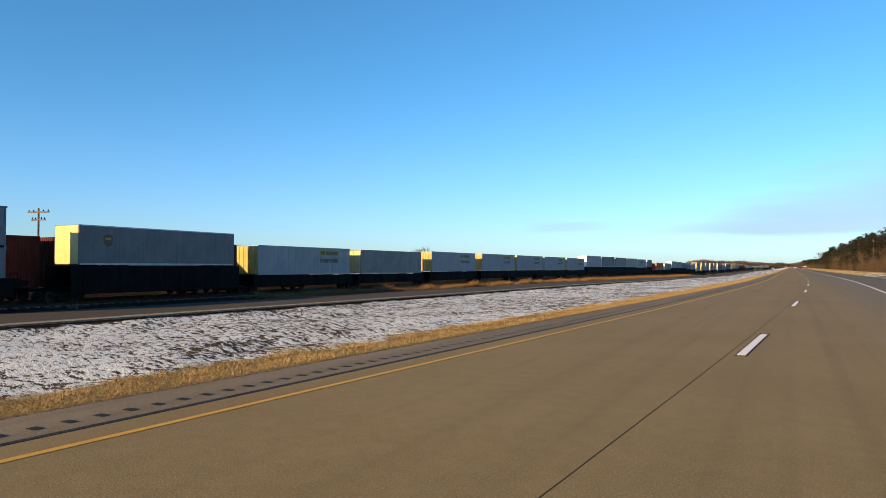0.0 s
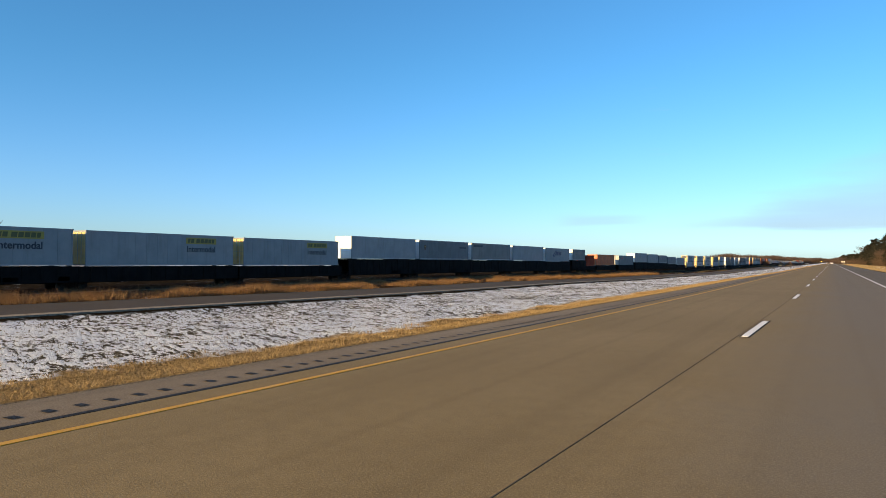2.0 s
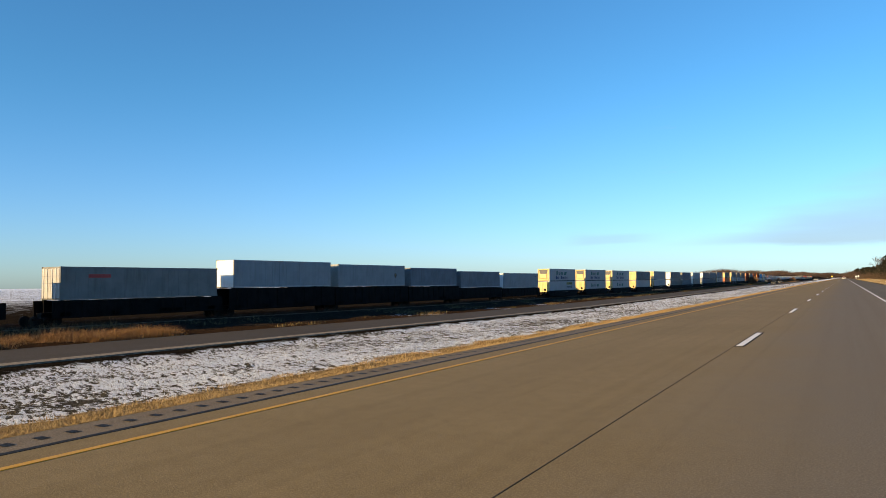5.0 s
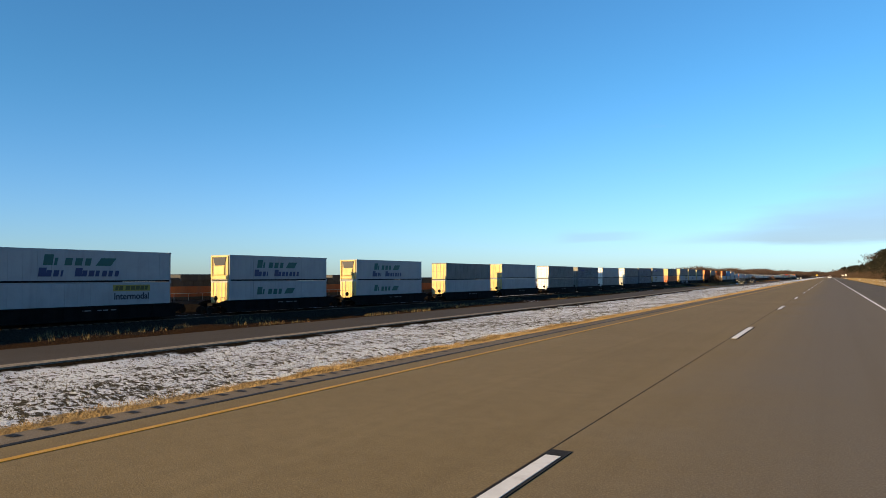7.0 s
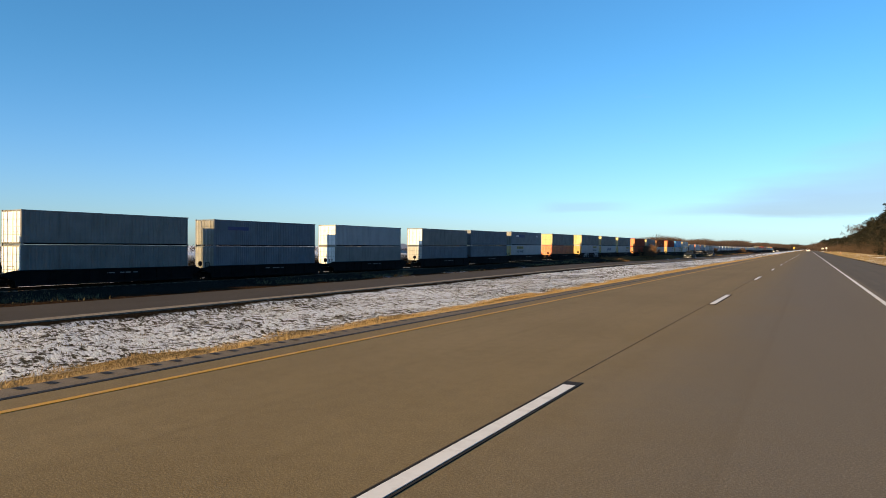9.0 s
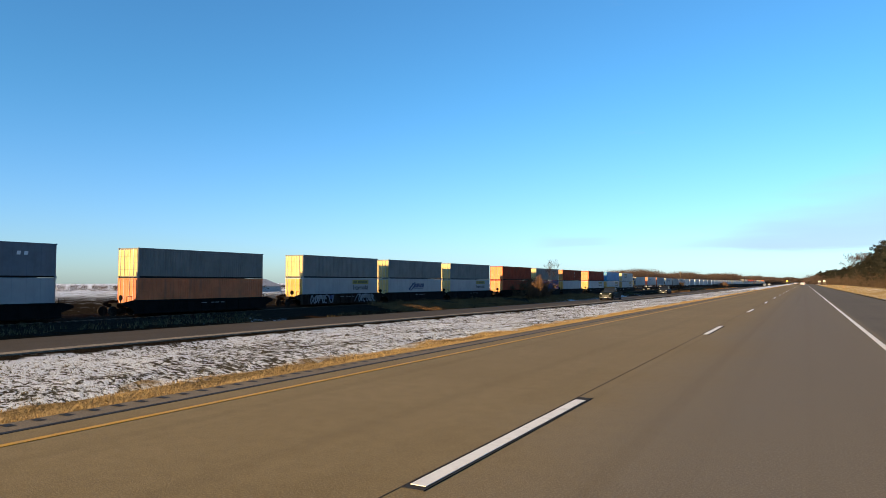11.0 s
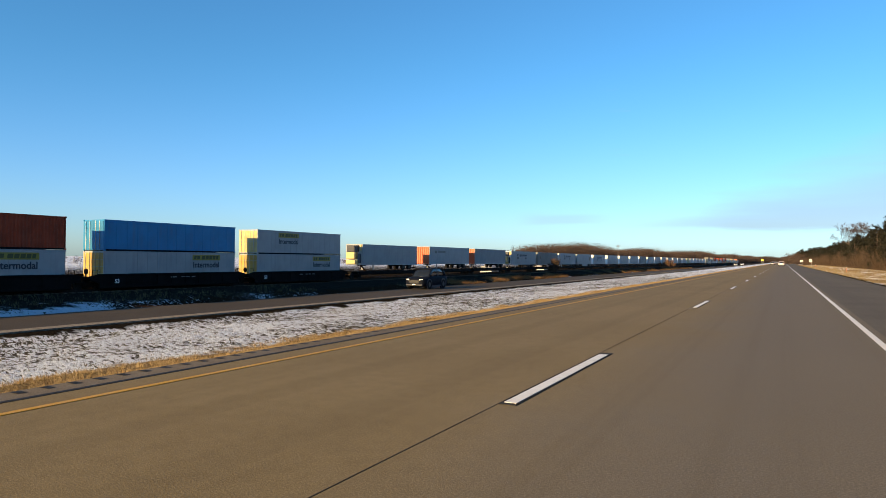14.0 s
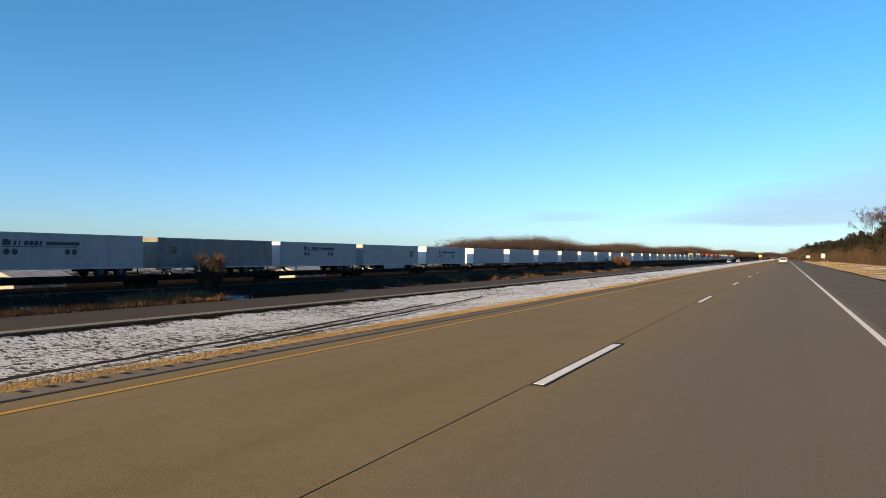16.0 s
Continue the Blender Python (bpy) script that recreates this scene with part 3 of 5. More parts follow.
def container(y0, L, H, z, colour, label, ribs=True, frame_colour=None, face=None, group="containers on the train", rail_shade=None):
    """A box container with its near lower front corner at (track_x, y0, z)."""
    fc = frame_colour or colour
    e = thing("shipping_container", place(y0, z), label, "container", group)
    k = f"{L:.1f},{H:.2f},{ribs}"
    part("body", mesh_of("container_body|" + k, container_body(L, H, ribs), colour), e)
    part("roof", mesh_of("container_roof|" + k, lambda bm: box(bm, -WID + 0.03, -0.03, 0.03, L - 0.03, H - 0.028, H - 0.004), colour), e)
    for x in (-0.03, -WID + 0.03):
        for y in (0.0, L - 0.06):
            def post(bm):
                box(bm, -0.03, 0.03, 0, 0.06, 0, H, 0.008)
                box(bm, -0.036, 0.036, -0.006, 0.09, -0.003, 0.065)
                box(bm, -0.036, 0.036, -0.006, 0.09, H - 0.06, H + 0.004)
            part("corner_post", mesh_of(f"corner_post|{H:.2f}", post, fc), e, pose(x, y, 0))
        part("top_rail", mesh_of(f"top_rail|{L:.1f}", lambda bm: box(bm, -0.022, 0.022, 0.06, L - 0.06, -0.05, 0, 0.006), fc), e, pose(x, 0, H))
        part("bottom_rail", mesh_of(f"bottom_rail|{L:.1f}", lambda bm: box(bm, -0.025, 0.025, 0.06, L - 0.06, 0, 0.075, 0.006), rail_shade or fc), e, pose(x, 0, 0))
    fm = face or colour
    for x in (-WID / 2 + 0.006, -WID + 0.06):
        def door(bm):
            w = WID / 2 - 0.066
            for j in range(4):
                box(bm, 0, w, -0.012, 0.02, 0.08 + (H - 0.16) * j / 4 + 0.006, 0.08 + (H - 0.16) * (j + 1) / 4 - 0.006)
        part("door", mesh_of(f"container_door|{H:.2f}", door, fm), e, pose(x, 0.0, 0))
        for xo in (0.16, 0.44):
            def rod(bm):
                cyl(bm, (0, 0, H / 2), "z", 0.012, H - 0.1, 8)
                box(bm, -0.02, 0.09, -0.014, 0.0, H * 0.36, H * 0.36 + 0.02)
            part("lock_rod", mesh_of(f"lock_rod|{H:.2f}", rod, "galvanised"), e, pose(x + xo, -0.03, 0))
    return e


def plate(e, name, material, y, z, w, h, label="", out=0.004, slant=0.0):
    """A flat painted mark on the side of a box."""
    def build(bm):
        v = [bm.verts.new(p) for p in ((out, 0, 0), (out, w, 0), (out, w + slant, h), (out, slant, h))]
        bm.faces.new(v)
    return part(name, mesh_of(f"{name}|{w:.2f},{h:.2f},{out:.3f},{slant:.2f}", build, material), e, pose(0, y, z), label)


def lettering(e, text, material, y, z, size, out=0.006):
    cu = bpy.data.curves.new("lettering", "FONT")
    cu.body, cu.size, cu.extrude, cu.offset = text, size, 0.001, size * 0.022
    cu.materials.append(MATS[material])
    ob = new("lettering", cu)
    ob.parent = e
    ob.matrix_basis = pose(out, y, z, 90, 0, 90)
    return ob


def intermodal_mark(e, L, H, y=None):
    y = L * 0.64 if y is None else y
    plate(e, "logo_panel", "logo_gold", y - 0.1, H * 0.70, 2.0, H * 0.20, "yellow logo panel")
    for a, w in ((0.02, 0.16), (0.22, 0.2), (0.56, 0.24), (0.84, 0.22), (1.1, 0.22), (1.36, 0.2), (1.6, 0.16)):
        plate(e, "logo_stroke", "logo_olive", y + a - 0.02, H * 0.735, w, H * 0.13, out=0.008, slant=0.03)
    lettering(e, "Intermodal", "logo_black", y - 0.06, H * 0.44, 0.43)


def swift_mark(e, y, z, s=1.0):
    for a, w, h, sl in ((0.0, 0.22, 0.07, 0.9), (0.28, 0.16, 0.06, 0.75), (0.12, 0.14, 0.05, 0.55)):
        plate(e, "logo_streak", "logo_blue", y + a * s, z - a * 0.5 * s, w * s, 0.52 * s, out=0.005, slant=sl * s)
    for a, w in ((0.0, 0.27), (0.33, 0.40), (0.79, 0.11), (0.96, 0.24), (1.25, 0.27)):
        plate(e, "logo_letter_block", "logo_blue", y + (0.85 + a) * s, z + 0.12 * s, w * s, 0.32 * s, out=0.006, slant=0.1 * s)
    plate(e, "logo_line", "logo_blue", y + 0.8 * s, z + 0.02 * s, 1.55 * s, 0.03 * s, out=0.006)


def shield_mark(e, y, z, s):
    def build(bm):
        pts = [(0, 0.0), (0.22, 0.12), (0.30, 0.35), (0.30, 0.62), (0.15, 0.70), (0, 0.72), (-0.15, 0.70), (-0.30, 0.62), (-0.30, 0.35), (-0.22, 0.12)]
        bm.faces.new([bm.verts.new((0.006, a * s, q * s)) for a, q in pts])
    part("logo_shield", mesh_of(f"logo_shield|{s}", build, "logo_brown"), e, pose(0, y, z))
    plate(e, "logo_band", "logo_gold", y - 0.18 * s, z + 0.42 * s, 0.36 * s, 0.10 * s, out=0.009)


def cool_mark(e, y, z, s, lines=2):
    """One or two lines of green and navy lettering, drawn as blocks."""
    for i, w in enumerate((0.30, 0.10, 0.24, 0.24, 0.20)):
        plate(e, "logo_letter_block", "logo_green", y + 0.34 * i * s, z + 0.36 * s, w * s, (0.34 if i == 0 else 0.24) * s, out=0.005, slant=0.05 * s)
    plate(e, "logo_swoosh", "logo_green", y + 1.75 * s, z + 0.36 * s, 0.55 * s, 0.26 * s, out=0.005, slant=0.2 * s)
    for i, w in enumerate((0.28, 0.2, 0.2, 0.08, 0.02, 0.28, 0.2, 0.22, 0.16, 0.2, 0.17, 0.17)):
        if w > 0.03 and lines > 1:
            plate(e, "logo_letter_block", "logo_blue", y + (0.235 * i - 0.15) * s, z, w * s * 0.85, (0.28 if i in (0, 5) else 0.2) * s, out=0.005, slant=0.04 * s)


def alliance_mark(e, y, z):
    for i, w in enumerate((0.26, 0.12, 0.12, 0.06, 0.2, 0.2, 0.18, 0.14)):
        plate(e, "logo_letter_block", "logo_black", y + 0.22 * i, z, w * 0.9, 0.24 if i == 0 else 0.19, out=0.005, slant=0.04)
    plate(e, "logo_bar", "logo_black", y + 1.85, z + 0.02, 1.55, 0.15, out=0.005)
    plate(e, "logo_line", "logo_blue", y, z - 0.07, 3.3, 0.03, out=0.005)
    for yy in (0.05, 0.38, 2.7, 3.03):
        def disc(bm):
            bm.faces.new([bm.verts.new((0.006, 0.13 * math.cos(i * math.tau / 16), 0.13 * math.sin(i * math.tau / 16))) for i in range(16)])
        part("logo_disc", mesh_of("logo_disc", disc, "logo_black"), e, pose(0, y + 0.13 + yy, z - 0.27))


def wheelset(bm_r):
    def build(bm):
        cyl(bm, (0, 0, 0), "x", bm_r, 0.07, 24)
        cyl(bm, (0.045, 0, 0), "x", bm_r * 0.55, 0.05, 16)
        cyl(bm, (0.075, 0, 0), "x", 0.06, 0.06, 10)
    return build


def bogie(e, y):
    """A freight truck: side frames, bolster and four wheels, with its foot at z = 0."""
    def frame_(bm):
        for x in (-0.24, -1.18):
            for a, b in ((-0.62, -0.22), (0.22, 0.62)):
                box(bm, x - 0.035, x + 0.035, a, b, 0.27, 0.36, 0.01)
            box(bm, x - 0.035, x + 0.035, -0.24, 0.24, 0.13, 0.19, 0.01)
            box(bm, x - 0.035, x + 0.035, -0.26, -0.18, 0.15, 0.34)
            box(bm, x - 0.035, x + 0.035, 0.18, 0.26, 0.15, 0.34)
            for j in (-0.09, 0.0, 0.09):
                cyl(bm, (x, j, 0.24), "z", 0.035, 0.11, 8)
        box(bm, -1.25, -0.17, -0.12, 0.12, 0.28, 0.38)
    t = part("bogie", mesh_of("bogie", frame_, "rust_steel"), e, pose(0, y, 0))
    for x, s in ((-0.32, 1), (-1.10, -1)):
        for yy in (-0.48, 0.48):
            part("wheel", mesh_of("rail_wheel", wheelset(0.235), "wheel_steel"), t, pose(x, yy, 0.235, 0, 0, 0 if s > 0 else 180))
    return t


def graffiti(e, y, z, w, h, seed):
    """Sprayed loops and strokes that cannot be read."""
    r = random.Random(seed)

    def build(bm):
        n_ = 5
        for i in range(n_):
            c0 = w * (i + 0.5) / n_
            pts, ph, k = [], r.uniform(0, 6), r.choice((1, 1.5, 2))
            for j in range(15):
                a = ph + j / 14 * 4.6
                pts.append(Vector((0, c0 + w / n_ * 0.55 * math.cos(a) + 0.05 * math.sin(k * a), h * (0.5 + 0.46 * math.sin(a * k)))))
            for a, b in zip(pts, pts[1:]):
                d = (b - a).normalized()
                s = Vector((0, -d.z, d.y)) * 0.05
                x = Vector((0.003 + 0.0004 * i, 0, 0))
                bm.faces.new([bm.verts.new(q + x) for q in (a - s, b - s, b + s, a + s)])
    return part("graffiti", mesh_of(f"graffiti|{seed}", build, "graffiti"), e, pose(0.095, y, z), "grey-white sprayed graffiti")


def well_car(y0, L, zr, number=False, steel="dark_steel_shaded"):
    e = thing("well_car", place(y0, zr), "dark steel railway well car cradling stacked containers", "rail car", "cars of the train")
    k = f"{L:.1f}"

    def sill(bm):
        box(bm, -0.05, 0.05, -0.25, L + 0.25, 0.08, 0.72, 0.012)
        box(bm, -0.02, 0.075, -0.25, L + 0.25, 0.66, 0.74, 0.01)
        box(bm, -0.02, 0.075, -0.25, L + 0.25, 0.06, 0.14, 0.01)
        for i in range(int(L / 0.9)):
            box(bm, 0.04, 0.072, 0.3 + 0.9 * i, 0.35 + 0.9 * i, 0.13, 0.67)
        for s in (-1, 1):
            yc = -0.25 if s < 0 else L + 0.25
            v = [bm.verts.new(p) for p in ((0.05, yc, 0.74), (0.05, yc + s * 0.55, 0.62), (0.05, yc + s * 0.55, 0.50), (0.05, yc, 0.30), (-0.05, yc, 0.74), (-0.05, yc + s * 0.55, 0.62), (-0.05, yc + s * 0.55, 0.50), (-0.05, yc, 0.30))]
            for q in ((0, 1, 2, 3), (7, 6, 5, 4), (0, 4, 5, 1), (1, 5, 6, 2), (2, 6, 7, 3)):
                bm.faces.new([v[i] for i in q])
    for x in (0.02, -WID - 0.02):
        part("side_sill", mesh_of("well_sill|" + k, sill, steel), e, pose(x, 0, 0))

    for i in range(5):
        part("floor_beam", mesh_of("floor_beam", lambda bm: box(bm, -WID - 0.02, 0.02, -0.12, 0.12, 0.29, 0.345), "dark_steel_shaded"), e, pose(0, 0.4 + (L - 0.8) * i / 4, 0))

    def deck(bm):
        box(bm, -WID * 0.5 - 0.2, -WID * 0.5 + 0.2, -0.72, 0.0, 0.42, 0.58, 0.01)
        box(bm, -WID + 0.08, -0.08, -0.55, -0.18, 0.55, 0.60)
        for x in (-0.12, -WID + 0.12):
            bar(bm, (x, -0.5, 0.6), (x, -0.5, 0.92), 0.012)
            bar(bm, (x, -0.22, 0.6), (x, -0.22, 0.92), 0.012)
            bar(bm, (x, -0.5, 0.92), (x, -0.22, 0.92), 0.012)
    part("end_deck", mesh_of("well_deck", deck, "dark_steel_shaded"), e)
    part("end_deck", mesh_of("well_deck", deck, "dark_steel_shaded"), e, pose(-WID, L, 0, 0, 0, 180))
    bogie(e, -0.62)

    def brake(bm):
        cyl(bm, (-0.35, -0.66, 0.86), "y", 0.14, 0.03, 14)
        bar(bm, (-0.35, -0.66, 0.58), (-0.35, -0.66, 0.86), 0.02)
    part("brake_wheel", mesh_of("brake_wheel", brake, "rust_steel"), e)
    if number:
        lettering(e, "53", "sign_white", 0.5, 0.30, 0.28, out=0.11)
    # stencilled data on the sill
    if steel == "rust_steel":
        graffiti(e, 0.7, 0.12, 2.3, 0.56, 3)
        graffiti(e, 5.6, 0.12, 2.5, 0.58, 8)
    for i, w in enumerate((0.4, 0.55, 0.25)):
        plate(e, "stencil", "box_grey", L * 0.45 + i * 0.7, 0.50, w, 0.05, out=0.085)
    return e


def spine_car(y0, L, zr, deck_top, trailer=True):
    """A skeleton car: one deep beam, cross arms, a hitch or corner pedestals."""
    e = thing("spine_car", place(y0, zr), "dark skeleton railway car carrying one trailer or container", "rail car", "cars of the train")
    k = f"{L:.1f},{deck_top:.2f},{trailer},{y0 < 226}"
    c = -WID / 2

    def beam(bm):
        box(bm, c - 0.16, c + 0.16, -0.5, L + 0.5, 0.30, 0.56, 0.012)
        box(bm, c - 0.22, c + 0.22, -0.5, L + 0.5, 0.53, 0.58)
    part("spine_beam", mesh_of("spine_beam|" + k, beam, "dark_steel_shaded"), e)
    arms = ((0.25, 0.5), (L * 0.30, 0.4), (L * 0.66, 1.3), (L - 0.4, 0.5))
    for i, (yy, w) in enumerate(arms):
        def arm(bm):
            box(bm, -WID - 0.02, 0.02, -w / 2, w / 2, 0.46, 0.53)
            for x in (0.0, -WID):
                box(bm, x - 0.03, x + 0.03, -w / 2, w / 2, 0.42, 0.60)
        part("cross_arm", mesh_of(f"cross_arm|{w}", arm, "dark_steel_shaded"), e, pose(0, yy, 0))
    # under first-stretch trailers these panels are added for the shade beneath the boxes
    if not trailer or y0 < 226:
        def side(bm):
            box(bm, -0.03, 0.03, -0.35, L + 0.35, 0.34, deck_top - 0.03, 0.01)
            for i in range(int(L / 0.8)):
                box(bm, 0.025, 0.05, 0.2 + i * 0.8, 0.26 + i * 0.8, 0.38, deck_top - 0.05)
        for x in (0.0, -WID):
            part("side_rail", mesh_of("deck_rail|" + k, side, "dark_steel_shaded"), e, pose(x, 0, 0))

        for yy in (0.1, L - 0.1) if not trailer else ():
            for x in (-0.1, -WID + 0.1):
                part("pedestal", mesh_of(f"pedestal|{deck_top:.2f}", lambda bm: box(bm, -0.08, 0.08, -0.08, 0.08, 0.5, deck_top), "dark_steel_shaded"), e, pose(x, yy, 0))
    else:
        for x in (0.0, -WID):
            part("side_rail", mesh_of("low_rail|" + k, lambda bm: box(bm, -0.03, 0.03, -0.35, L + 0.35, 0.36, 0.60, 0.01), "dark_steel_shaded"), e, pose(x, 0, 0))
    if trailer:
        def hitch(bm):
            bar(bm, (c - 0.25, L * 0.13, 0.56), (c, L * 0.11, deck_top), 0.04)
            bar(bm, (c + 0.25, L * 0.13, 0.56), (c, L * 0.11, deck_top), 0.04)
            bar(bm, (c, L * 0.20, 0.56), (c, L * 0.11, deck_top), 0.04)
            box(bm, c - 0.3, c + 0.3, L * 0.09, L * 0.14, deck_top - 0.06, deck_top)
        part("hitch", mesh_of("hitch|" + k, hitch, "rust_steel"), e)
    bogie(e, -0.45)
    return e


def road_wheel(e, x, y, r, w, flip):
    t = part("tyre", mesh_of(f"tyre|{r},{w}", lambda bm: [cyl(bm, (0, 0, 0), "x", r, w, 20), cyl(bm, (w * 0.5, 0, 0), "x", r * 0.93, 0.02, 20)], "rubber"), e, pose(x, y, r, 0, 0, 180 if flip else 0))

    def rim(bm):
        cyl(bm, (w * 0.5 + 0.004, 0, 0), "x", r * 0.58, 0.03, 16, r * 0.50)
        cyl(bm, (w * 0.5 + 0.02, 0, 0), "x", r * 0.2, 0.03, 10)
    part("rim", mesh_of(f"rim|{r},{w}", rim, "rim_metal"), t)


def trailer(y0, L, H, z, base, colour, label, face=None, ribs=False, reefer=False, skirt=None):
    """A semi-trailer tied down on a spine car; its box floor is at z over the rail car's foot at base."""
    e = thing("semi_trailer", place(y0, z), label, "trailer", "trailers on the train")
    k = f"{L:.1f},{H:.2f},{ribs}"
    part("body", mesh_of("trailer_body|" + k, container_body(L, H, ribs), colour), e)
    part("roof", mesh_of("container_roof|" + k, lambda bm: box(bm, -WID + 0.03, -0.03, 0.03, L - 0.03, H - 0.028, H - 0.004), colour), e)
    for x in (-0.03, -WID + 0.03):
        part("top_rail", mesh_of(f"top_rail|{L:.1f}", lambda bm: box(bm, -0.022, 0.022, 0.06, L - 0.06, -0.05, 0, 0.006), "galvanised"), e, pose(x, 0, H))
        part("bottom_rail", mesh_of(f"bottom_rail|{L:.1f}", lambda bm: box(bm, -0.025, 0.025, 0.06, L - 0.06, 0, 0.075, 0.006), "galvanised"), e, pose(x, 0, 0))
        for y in (0.0, L - 0.06):
            part("corner_post", mesh_of(f"trailer_post|{H:.2f}", lambda bm: box(bm, -0.03, 0.03, 0, 0.06, 0, H, 0.012), colour), e, pose(x, y, 0))
    fm = face or colour
    part("front_wall", mesh_of(f"front_wall|{H:.2f}", lambda bm: box(bm, -WID + 0.06, -0.06, -0.012, 0.015, 0.03, H - 0.03, 0.01), fm), e)
    if reefer:
        def unit(bm):
            box(bm, -WID + 0.16, -0.42, -0.26, -0.012, H * 0.30, H * 0.62, 0.03)
            box(bm, -WID + 0.10, -0.34, -0.20, -0.012, H * 0.06, H * 0.24, 0.02)
            box(bm, -0.24, -0.08, -0.05, -0.012, H * 0.70, H * 0.97, 0.01)
        u_ = part("cooling_unit", mesh_of(f"cooling_unit|{H:.2f}", unit, "box_sunlit_cream"), e)

        def grille(bm):
            box(bm, -WID + 0.20, -0.30, -0.24, -0.012, H * 0.63, H * 0.95, 0.02)
            for i in range(6):
                box(bm, -WID + 0.24, -0.34, -0.262, -0.235, H * (0.65 + i * 0.048), H * (0.65 + i * 0.048) + 0.03)
            box(bm, -0.34, -0.12, -0.10, -0.012, H * 0.10, H * 0.55, 0.02)
        part("grille", mesh_of(f"grille|{H:.2f}", grille, "logo_black"), u_)
    if face == "box_salmon":
        for i in range(7):
            part("front_rib", mesh_of(f"front_rib|{H:.2f}", lambda bm: box(bm, -0.03, 0.03, -0.05, -0.010, 0.05, H - 0.05, 0.008), fm), e, pose(-0.16 - i * (WID - 0.32) / 6, 0, 0))
    for yy, sg in ((L * 0.22, 0),):
        for x in (-0.25, -WID + 0.25):
            part("landing_leg", mesh_of("landing_leg", lambda bm: [box(bm, -0.04, 0.04, -0.04, 0.04, -0.34, 0.0, 0.006), box(bm, -0.08, 0.08, -0.08, 0.08, -0.36, -0.33)], "galvanised"), e, pose(x, yy, 0))

    def under(bm):
        for x in (-0.35, -WID + 0.35):
            box(bm, x - 0.04, x + 0.04, L * 0.66, L * 0.96, -0.12, 0.0)
        for yy in (L * 0.74, L * 0.86):
            box(bm, -WID + 0.1, -0.1, yy - 0.04, yy + 0.04, -0.13, -0.05)
        box(bm, -WID + 0.05, -0.05, L - 0.08, L - 0.03, -0.28, -0.22)
        for x in (-0.3, -WID + 0.3):
            box(bm, x - 0.03, x + 0.03, L - 0.08, L - 0.04, -0.25, 0.0)
    part("sub_frame", mesh_of(f"sub_frame|{L:.1f}", under, "dark_steel_shaded"), e)
    for yy in (L * 0.74, L * 0.86):
        for x, fl in ((-0.12, False), (-WID + 0.12, True)):
            w_ = part("wheel", mesh_of("trailer_tyre", lambda bm: [cyl(bm, (0, 0, 0), "x", 0.27, 0.2, 20)], "rubber"), e, pose(x, yy, -0.13, 0, 0, 180 if fl else 0))
            part("rim", mesh_of("trailer_rim", lambda bm: [cyl(bm, (0.10, 0, 0), "x", 0.13, 0.03, 14), cyl(bm, (0.115, 0, 0), "x", 0.05, 0.04, 8)], "rim_dirty"), w_)
    if skirt:
        a, b, d = skirt
        part("belly_skirt", mesh_of(f"skirt|{a:.1f},{b:.1f},{d:.2f}", lambda bm: [box(bm, -0.04, -0.012, a, b, -d, 0.0, 0.006), box(bm, -WID + 0.012, -WID + 0.04, a, b, -d, 0.0, 0.006), box(bm, -WID + 0.04, -0.04, a, b, -d, -d + 0.03)], colour), e)
    return e


INTER = "white intermodal container with yellow logo panel, on a rail car"


def single(y0, y1, top, colour, label, kind="trailer", **kw):
    """One box on a skeleton car."""
    zr = rail_z((y0 + y1) / 2)
    L, H = y1 - y0, kw.pop("H", 1.60)
    spine_car(y0, L, zr, max(top - H - zr - 0.004, 0.62), kind == "trailer")
    if kind == "trailer":
        return trailer(y0, L, H, top - H, zr, colour, label, **kw)
    return container(y0, L, H, top - H, colour, label, **kw)


def double(y0, y1, top, upper, lower, number=False, H=1.475, ribs=(True, False), label=None, faces=(None, None), steel="dark_steel_shaded"):
    zr = rail_z((y0 + y1) / 2)
    L = y1 - y0
    well_car(y0, L, top - 2 * H - 0.01 - 0.35, number, steel)
    words = {"box_white": "white", "box_sunlit_cream": "cream-white", "box_grey": "grey", "box_dark": "slate-grey", "box_orange": "orange", "box_red": "rust-red", "box_blue": "bright blue", "box_navy": "navy blue"}
    lo = container(y0, L, H, top - 2 * H - 0.01, lower, f"{words[lower]} steel container, lower of a stack in a well car", ribs[1], face=faces[1])
    # bottom rail darkened: shade in the gap between the boxes is put into it
    up = container(y0, L, H, top - H, upper, f"{words[upper]} steel container stacked on another one", ribs[0], face=faces[0], rail_shade="dark_steel_shaded")
    return up, lo


# first stretch: trailers and single containers
double(9.4, 18.0, 3.62, "box_dark", "box_dark", ribs=(False, False))
e = single(20.8, 29.3, 3.13, "box_grey_dim", "grey parcel trailer with brown shield logo and deep belly", face="box_sunlit_cream", skirt=(2.3, 6.2, 0.36))
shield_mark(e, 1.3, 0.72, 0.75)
e = single(31.2, 39.9, 2.62, "box_white_dim", INTER, "box", ribs=False, face="box_yellow")
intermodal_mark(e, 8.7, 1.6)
e = single(41.2, 49.8, 2.60, "box_grey", "plain grey container on a rail car", "box", ribs=False, face="box_sunlit_cream")
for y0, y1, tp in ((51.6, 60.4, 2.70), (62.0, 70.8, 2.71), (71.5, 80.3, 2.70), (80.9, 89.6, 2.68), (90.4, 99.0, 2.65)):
    e = single(y0, y1, tp, "box_white_dim", INTER, "box", ribs=False, face="box_yellow" if y0 < 70 else "box_sunlit_cream")
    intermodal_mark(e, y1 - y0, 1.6)
